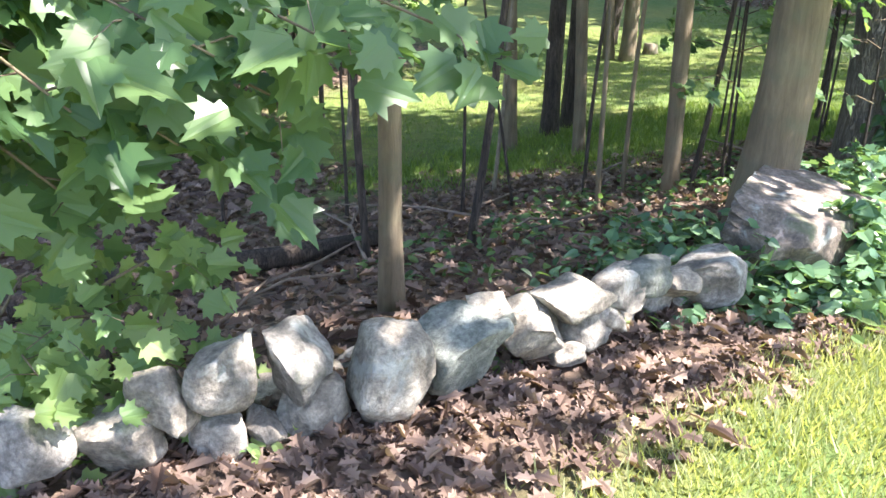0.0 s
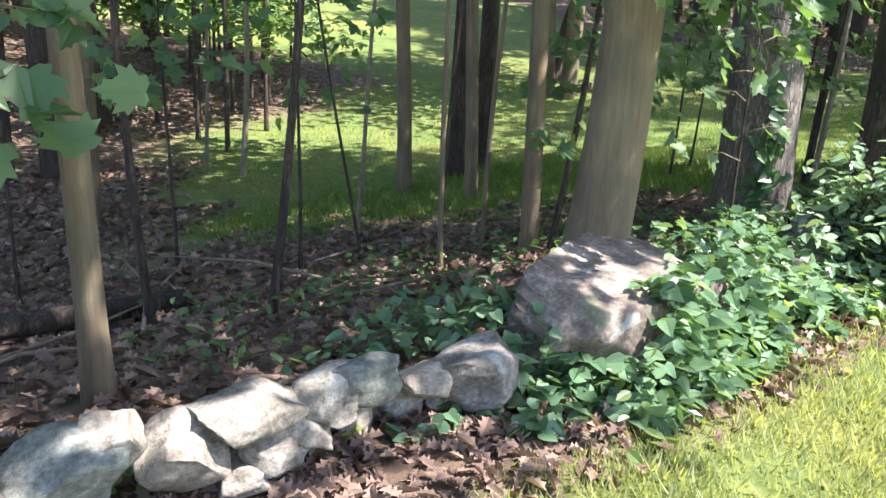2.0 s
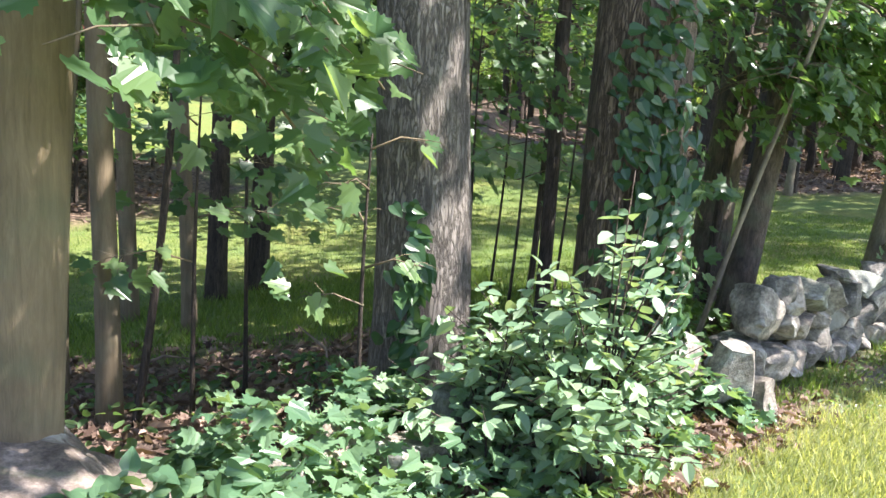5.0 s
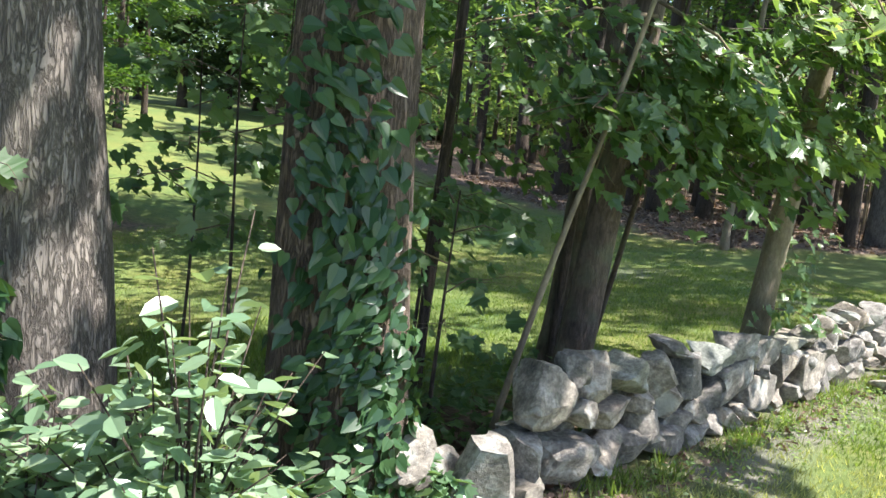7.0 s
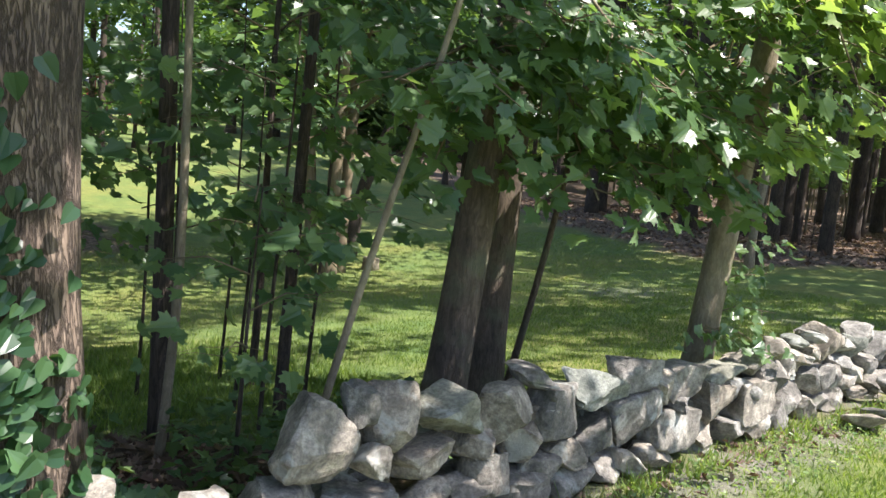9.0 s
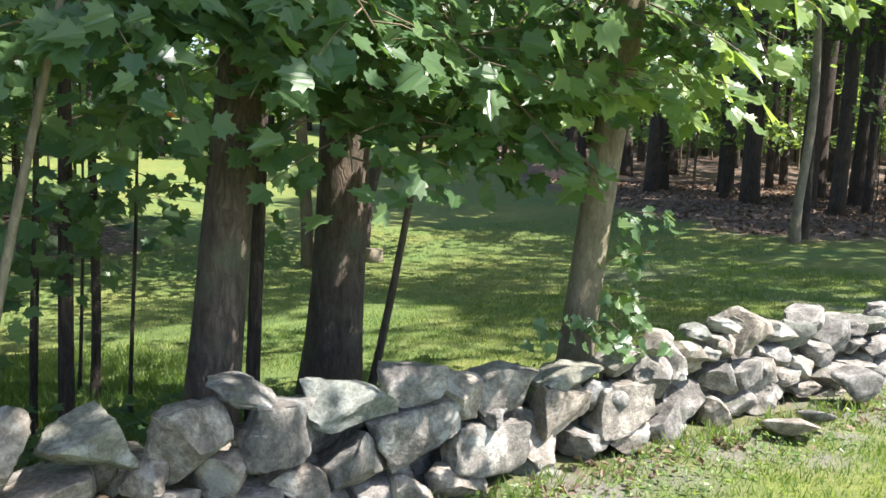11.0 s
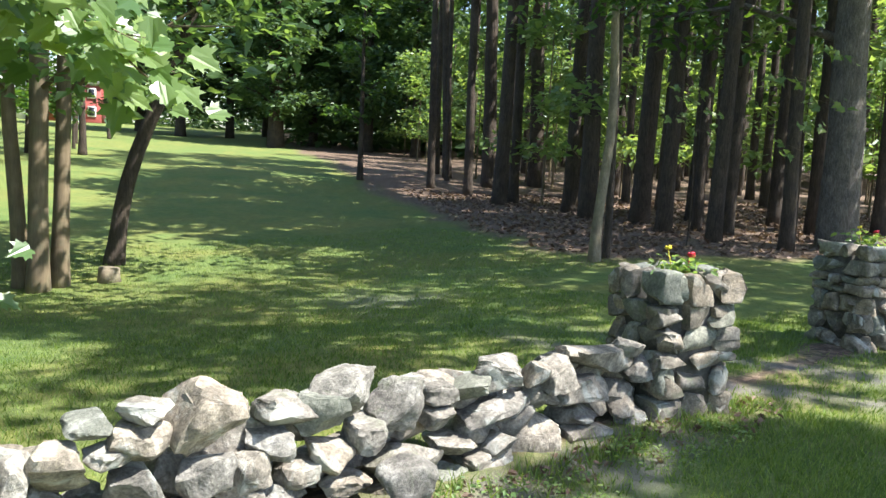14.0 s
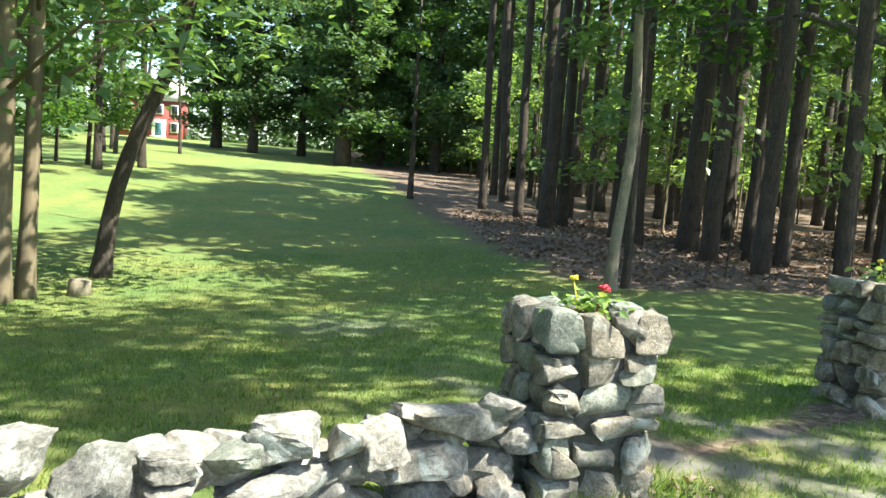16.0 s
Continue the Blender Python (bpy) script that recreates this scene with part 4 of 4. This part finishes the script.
bush("bush", "spindly shrub with few leaves behind the wall", 10.35, 7.25, 9, 0.85, 0.4, 0.05, 12, 18, MAPLE)


# ---- grass ----
def blades(name, label, area, count, high, seed, keep, mat=None):
    rng = np.random.default_rng(seed)
    u, s = rng.uniform(area[0], area[1], count), rng.uniform(area[2], area[3], count)
    x, y = 2 + 0.864 * u - 0.504 * s, 2.2 + 0.504 * u + 0.864 * s
    ok = np.array([keep(a, b) for a, b in zip(x, y)]) > rng.uniform(0, 1, count)
    x, y = x[ok], y[ok]
    n = len(x)
    z = np.array([ground_z(a, b) + 0.03 * wobble(a, b, 0.8) for a, b in zip(x, y)]) - 0.012
    a, h = rng.uniform(0, 6.28, n), high * rng.uniform(0.45, 1.25, n)
    w = rng.uniform(0.0022, 0.0045, n) * (1 + 6 * high)
    bend, dirn = h * rng.uniform(0.2, 0.9, n), rng.uniform(0, 6.28, n)
    v = np.zeros((n, 3, 3))
    v[:, 0] = np.stack([x - np.cos(a) * w, y - np.sin(a) * w, z], 1)
    v[:, 1] = np.stack([x + np.cos(a) * w, y + np.sin(a) * w, z], 1)
    v[:, 2] = np.stack([x + np.cos(dirn) * bend, y + np.sin(dirn) * bend, z + h], 1)
    f = np.arange(3 * n).reshape(-1, 3)
    ob = from_arrays(name, v.reshape(-1, 3).tolist(), f.tolist(), mat or LAWN)
    tagged(ob, label, "grass", kind="stuff")


open_turf = lambda x, y: (1 - litter_at(x, y)) * (1 - 0.9 * bare_at(x, y)) * (0.45 + 0.8 * (wobble(x, y, 0.5, 11) + 0.35))
# the verge's first nine metres get the blades with sunlight in their colour
blades("grass", "sunlit dry mown grass between stones and road", (-1.0, 9.0, -3.4, -0.2), 66000, 0.055, 31, open_turf, SUNLIT_DRY_GRASS)
blades("grass", "mown green grass between wall and road", (9.0, 16, -3.4, -0.2), 56000, 0.055, 38, open_turf)
blades("grass", "sunlit rough grass along the leaf litter", (-1.0, 7.5, -2.4, -0.4), 60000, 0.07, 37, open_turf, SUNLIT_DRY_GRASS)
blades("grass", "mown lawn behind the stone wall", (5.5, 19, 0.3, 5.5), 90000, 0.05, 32, open_turf)
blades("grass", "mown lawn further off", (3, 24, 5.5, 14), 60000, 0.06, 33, open_turf)
blades("grass", "long grass and weeds growing along the foot of the wall", (6.6, 15.8, -0.45, -0.2), 5000, 0.12, 34, lambda x, y: 0.3 + wobble(x, y, 0.3, 4))
blades("grass", "tufts of long grass at the woods edge", (2.0, 9, 2.2, 5.5), 26000, 0.11, 35, open_turf)
blades("grass", "grass around the gate pillars and drive", (14.5, 20, -2.5, 1.5), 30000, 0.06, 36, open_turf)


# ---- dead leaves and fallen twigs ----
def dead_leaves(name, label, area, count, size, seed, kind="oak"):
    rng = np.random.default_rng(seed)
    u, s = rng.uniform(area[0], area[1], count), rng.uniform(area[2], area[3], count)
    pl = []
    for a, b, k in zip(u, s, rng.uniform(0, 1, count)):
        p = at_wall(a, b)
        if litter_at(p.x, p.y) > k * 0.9 + 0.08:
            pl.append((p.x, p.y, ground_z(p.x, p.y) + 0.03 * wobble(p.x, p.y, 0.8) + rng.uniform(-0.005, 0.035)))
    ob = leaf_mass(name, pl, rng.uniform(0.6, 1.25, len(pl)) * size, kind, DRY, seed, droop=0.25, tilt=0.55, curl=0.5)
    tagged(ob, label, "dead leaves", kind="stuff")


dead_leaves("dead_leaves", "dry brown oak leaves lying before the stones", (-2.6, 7, -0.8, 0.5), 8500, 0.085, 41)
dead_leaves("dead_leaves", "dry brown leaves on the woodland floor", (-4, 7, 0.5, 4.5), 9000, 0.1, 42)
dead_leaves("dead_leaves", "dry brown leaves deeper in the wood", (-4, 5, 4.5, 9), 8000, 0.12, 46)
dead_leaves("dead_leaves", "scattered dead leaves at the foot of the wall", (7, 16, -0.8, -0.2), 2600, 0.06, 43)
rng_p = np.random.default_rng(44)
pl = [(x, y, ground_z(x, y) + 0.03) for x, y in zip(rng_p.uniform(17, 36, 9000), rng_p.uniform(18, 40, 9000)) if litter_at(x, y) > 0.6]
tagged(leaf_mass("dead_leaves", pl, rng_p.uniform(0.1, 0.22, len(pl)), "diamond", DRY, 44, tilt=0.6, curl=0.4), "pale dead leaves under the pines", "dead leaves", kind="stuff")
pl = [(x, y, ground_z(x, y) + 0.03) for x, y in zip(rng_p.uniform(-14, 3, 7000), rng_p.uniform(7, 30, 7000)) if litter_at(x, y) > 0.6]
tagged(leaf_mass("dead_leaves", pl, rng_p.uniform(0.1, 0.2, len(pl)), "diamond", DRY, 45, tilt=0.6, curl=0.4), "dead leaves under the trees of the wood", "dead leaves", kind="stuff")
for i in range(26):
    rng = random.Random(60 + i)
    u, s = rng.uniform(-2, 6), rng.uniform(0.6, 3.2)
    p = at_wall(u, s)
    a, ln = rng.uniform(0, 6.28), rng.uniform(0.4, 1.4)
    bm = bmesh.new()
    q = [(0, 0, 0.02), (math.cos(a) * ln * 0.5, math.sin(a) * ln * 0.5, 0.04 + rng.uniform(0, 0.05)), (math.cos(a + 0.15) * ln, math.sin(a + 0.15) * ln, 0.03)]
    tube(bm, q, [0.014, 0.011, 0.005], 6)
    ob = linked("fallen_branch", bm, WOOD)
    ob.location = (p.x, p.y, ground_z(p.x, p.y) + 0.01)
    tagged(ob, "dead grey branch lying on the leaf litter", "branch", "fallen branches")
log = bmesh.new()
tube(log, [(-0.9, -0.35, 0.1), (-0.2, -0.05, 0.13), (0.6, 0.2, 0.11), (1.3, 0.5, 0.1)], [0.09, 0.085, 0.075, 0.06], 12, 0.1)
ob = linked("fallen_log", log, BARK_DARK)
ob.location = (0.2, 4.3, ground_z(0.2, 4.3))
tagged(ob, "dark rotting log lying in the leaf litter", "log")
st = bmesh.new()
tube(st, [(0, 0, -0.05), (0, 0, 0.12), (0.01, 0, 0.24)], [0.2, 0.17, 0.16], 14, 0.15)
ob = linked("tree_stump", st, BARK_PALE)
ob.location = (9.4, 18.3, ground_z(9.4, 18.3))
tagged(ob, "small sawn tree stump in the lawn", "stump")


# ---- flowers on the pillars ----
def flowers(x, y, z, seed):
    top = tagged(new("flower_plant"), "green and yellow foliage plant with red and yellow flowers", "plant")
    top.location = (x, y, z)
    rng = np.random.default_rng(seed)
    n = 130
    d = rng.normal(0, 1, (n, 3)) * (0.1, 0.1, 0.045) + (0, 0, 0.075)
    leaf_mass("foliage", np.abs(d) * (1, 1, 1) * np.sign(d), rng.uniform(0.04, 0.08, n), "oval", YOUNG_SUNLIT, seed, top, tilt=0.8)
    for name, mat, (fx, fy, h), r in (("yellow_flower", YELLOW, (-0.09, 0.04, 0.2), 0.026), ("red_flower", RED, (0.07, -0.01, 0.16), 0.03), ("red_flower", RED, (0.1, 0.03, 0.14), 0.026)):
        bm = bmesh.new()
        tube(bm, [(fx * 0.6, fy * 0.6, 0.02), (fx, fy, h)], [0.004, 0.003], 5)
        for k in range(9):
            a = k * 2.4
            bmesh.ops.create_icosphere(bm, subdivisions=1, radius=r * 0.5, matrix=Matrix.LocRotScale((fx + math.cos(a) * r * 0.6, fy + math.sin(a) * r * 0.6, h + 0.006 * (k % 3)), Euler((k, a, 0)), (1, 1, 0.5)))
        part(name, bm, mat, top)


YELLOW, RED = plain("yellow_petal", (0.75, 0.6, 0.04), 0.5, 0.2), plain("red_petal", (0.5, 0.02, 0.04), 0.5, 0.3)
flowers(15.16, 9.87, 0.91, 1)
flowers(18.27, 11.87, 0.95, 2)


# ---- pine grove, far woods and house ----
def grove(rows, seed, bark, crown, leaf, label, height=26, leaves=800, size=0.55, name="pine_tree"):
    for i, (x, y, r, lx) in enumerate(rows):
        tree(name, x, y, r, (lx, 0), height, bark, label, crown, leaves, size, seed + i, leaf=leaf, sides=9, flare=1.2)


PINE_LABEL = "tall straight pine with dark bare trunk in the grove"
grove([(21.85, 21.5, 0.17, 0.02), (22.0, 26.0, 0.27, 0.03), (24.2, 27.0, 0.25, 0.02), (25.5, 31.8, 0.3, 0.02), (21.8, 43.4, 0.36, -0.03), (20.2, 46, 0.24, -0.05),
       (24.9, 45.7, 0.4, -0.04), (23.3, 23.5, 0.16, 0.02), (26.5, 26.5, 0.2, 0.02), (20.5, 34, 0.2, 0.0), (19.6, 38, 0.2, -0.01), (22.5, 33, 0.25, 0.0), (21.2, 29.8, 0.22, 0.02), (28.5, 24.5, 0.22, 0.0)], 600, BARK_DARK, (11, 29, 4.6), PINE, PINE_LABEL, 29, 1400)
more = random.Random(5)
rows = []
while len(rows) < 95:
    x, y = more.uniform(18.5, 52), more.uniform(20, 72)
    if x > 19.0 - 0.05 * (y - 18) + more.uniform(0, 1.5) and y < 30 + x * 1.2 and all((x - a) ** 2 + (y - b) ** 2 > 1.7 for a, b, _, _ in rows):
        rows.append((x, y, more.uniform(0.12, 0.28), more.uniform(-0.02, 0.03)))
grove(rows, 640, BARK_DARK, (10, 26, 2.8), PINE, PINE_LABEL, leaves=320)
tree("oak_tree", 24.35, 20.6, 0.42, (-0.03, 0), 17, BARK_ROUGH, "big oak with thick grey trunk behind the gate pillar", (5, 17, 5), 3200, 0.34, 750, flare=1.15, sides=28)
rows = []
while len(rows) < 70:
    x, y = more.uniform(-34, 1.5), more.uniform(9, 70)
    if x < 0.3 + 0.02 * (y - 9) - more.uniform(0, 2) and not (-20 < x - (y - 5) * -0.15 < 3 and y > 40):
        rows.append((x, y, more.uniform(0.07, 0.24), more.uniform(-0.05, 0.05)))
grove(rows, 800, BARK_DARK, (3.5, 14, 3.0), CANOPY, "woodland tree with dark trunk and leafy crown", 14, 520, 0.4, "tree")
for i in range(64):
    x, y = more.uniform(-14, 1.4), more.uniform(11.5, 34)
    tree("tree", x, y, 0.04, (0.02, 0), 7, BARK_DARK, "young leafy tree in the shade of the wood", (1.5, 7, 2.1), 620, 0.24, 1100 + i, leaf=MAPLE, sides=6)
for i in range(16):
    x, y = more.uniform(0.2, 2.5), 12.5 + i * 0.8
    tree("tree", x, y, 0.04, (0.02, 0), 7, BARK_DARK, "young leafy tree in the shade of the wood", (1.3, 7, 2.0), 900, 0.2, 1200 + i, leaf=MAPLE, sides=6)
for i, (x, y) in enumerate(((-0.3, 40), (-1.6, 44), (1.4, 43), (2.2, 47), (-3.2, 38))):
    tree("tree", x, y, 0.18, (0, 0), 13, BARK_DARK, "woodland tree with dark trunk and leafy crown", (1.3, 13, 3.2), 1800, 0.34, 1300 + i, sides=8)
# saplings and brush inside the grove
for i in range(84):
    x, y = more.uniform(21, 56), more.uniform(26, 72)
    tree("tree", x, y, 0.05, (0.02, 0), 7.5, BARK_SMOOTH, "young leafy tree in the light between the pines", (1.2, 8.5, 2.6), 480, 0.38, 900 + i, leaf=YOUNG_SUNLIT, sides=6)
# trees at the far side of the lawn
grove([(10.9, 71.3, 0.62, 0.0), (2.5, 80, 0.45, 0), (6.5, 83, 0.4, 0), (14, 78, 0.4, 0), (18.5, 74, 0.45, 0), (-1.5, 84, 0.5, 0), (22, 70, 0.4, 0), (13, 88, 0.4, 0), (26, 79, 0.4, 0), (9.5, 92, 0.4, 0)], 960, BARK_DARK, (2.2, 19, 4.4), PINE, "broad conifer at the far edge of the lawn", 20, 8000, 0.55)
far = np.random.default_rng(77)
n = 150000
ang = far.uniform(-0.85, 1.25, n)
dist = far.uniform(70, 135, n)
fx, fy = 12 + np.sin(ang) * dist, 5 + np.cos(ang) * dist
clear = (ang > -0.32) & (ang < 0.0) & (dist < 104)
clear |= (np.abs(ang + 0.245) < 0.03)
hh = far.uniform(0, 1, n) ** 1.4 * (20 + 4 * np.sin(ang * 23) + 3 * np.sin(ang * 61))
keep = ~clear
pl = np.stack([fx, fy, 2.2 + hh], 1)[keep]
tagged(leaf_mass("far_woods", pl, far.uniform(0.6, 1.4, len(pl)), "diamond", PINE, 78, spread=1.0), "distant green woods around the lawn", "woods", kind="stuff")


def house():
    top = tagged(new("house"), "red brick house with white trim beyond the lawn", "house")
    top.location = (-12.6, 103, 3.6)
    top.scale = (0.78, 0.78, 0.78)
    top.rotation_euler = (0, 0, 0.12)
    brick = plain("red_brick", (0.3, 0.07, 0.06), 0.85, 0.25, 20)
    white = plain("white_paint", (0.8, 0.79, 0.76), 0.6, 0.05)
    slate = plain("pale_roof", (0.5, 0.49, 0.47), 0.6, 0.15)
    dark = plain("dark_glass", (0.03, 0.035, 0.04), 0.1, 0.2)
    teal = plain("door_paint", (0.03, 0.1, 0.11), 0.5, 0.1)

    def box(name, c, size, mat, parent=top):
        bm = bmesh.new()
        bmesh.ops.create_cube(bm, size=1.0, matrix=Matrix.LocRotScale(c, None, size))
        bmesh.ops.bevel(bm, geom=bm.edges[:], offset=0.02, segments=1)
        ob = part(name, bm, mat, parent)
        return ob

    box("wall", (0, 3, 2.6), (9, 6, 5.6), brick)
    box("side_wing", (-6.5, 3.5, 2.4), (4, 5, 5.0), white)
    box("cornice", (0, 0.0, 5.45), (9.3, 0.3, 0.35), white)
    bm = bmesh.new()
    a = [bm.verts.new(p) for p in ((-5, -0.4, 5.6), (5, -0.4, 5.6), (5, 3, 8.6), (-5, 3, 8.6), (-5, 6.4, 5.6), (5, 6.4, 5.6))]
    for q in ((0, 1, 2, 3), (3, 2, 5, 4), (0, 3, 4), (1, 5, 2), (0, 4, 5, 1)):
        bm.faces.new([a[i] for i in q])
    part("roof", bm, slate, top)
    for x, z in ((-3.4, 1.4), (-1.4, 1.4), (3.2, 1.4), (-3.4, 4.0), (-1.4, 4.0), (1.0, 4.0), (3.2, 4.0)):
        f = box("window", (x, -0.05, z), (1.15, 0.14, 1.5), white)
        box("pane", (x, -0.13, z), (0.85, 0.05, 1.2), dark, f)
    d = box("door_frame", (1.0, -0.08, 1.15), (2.0, 0.25, 2.7), white)
    box("door", (1.0, -0.22, 0.95), (0.95, 0.08, 2.1), teal, d)
    box("step", (1.0, -0.7, -0.1), (2.2, 1.2, 0.3), white)


house()
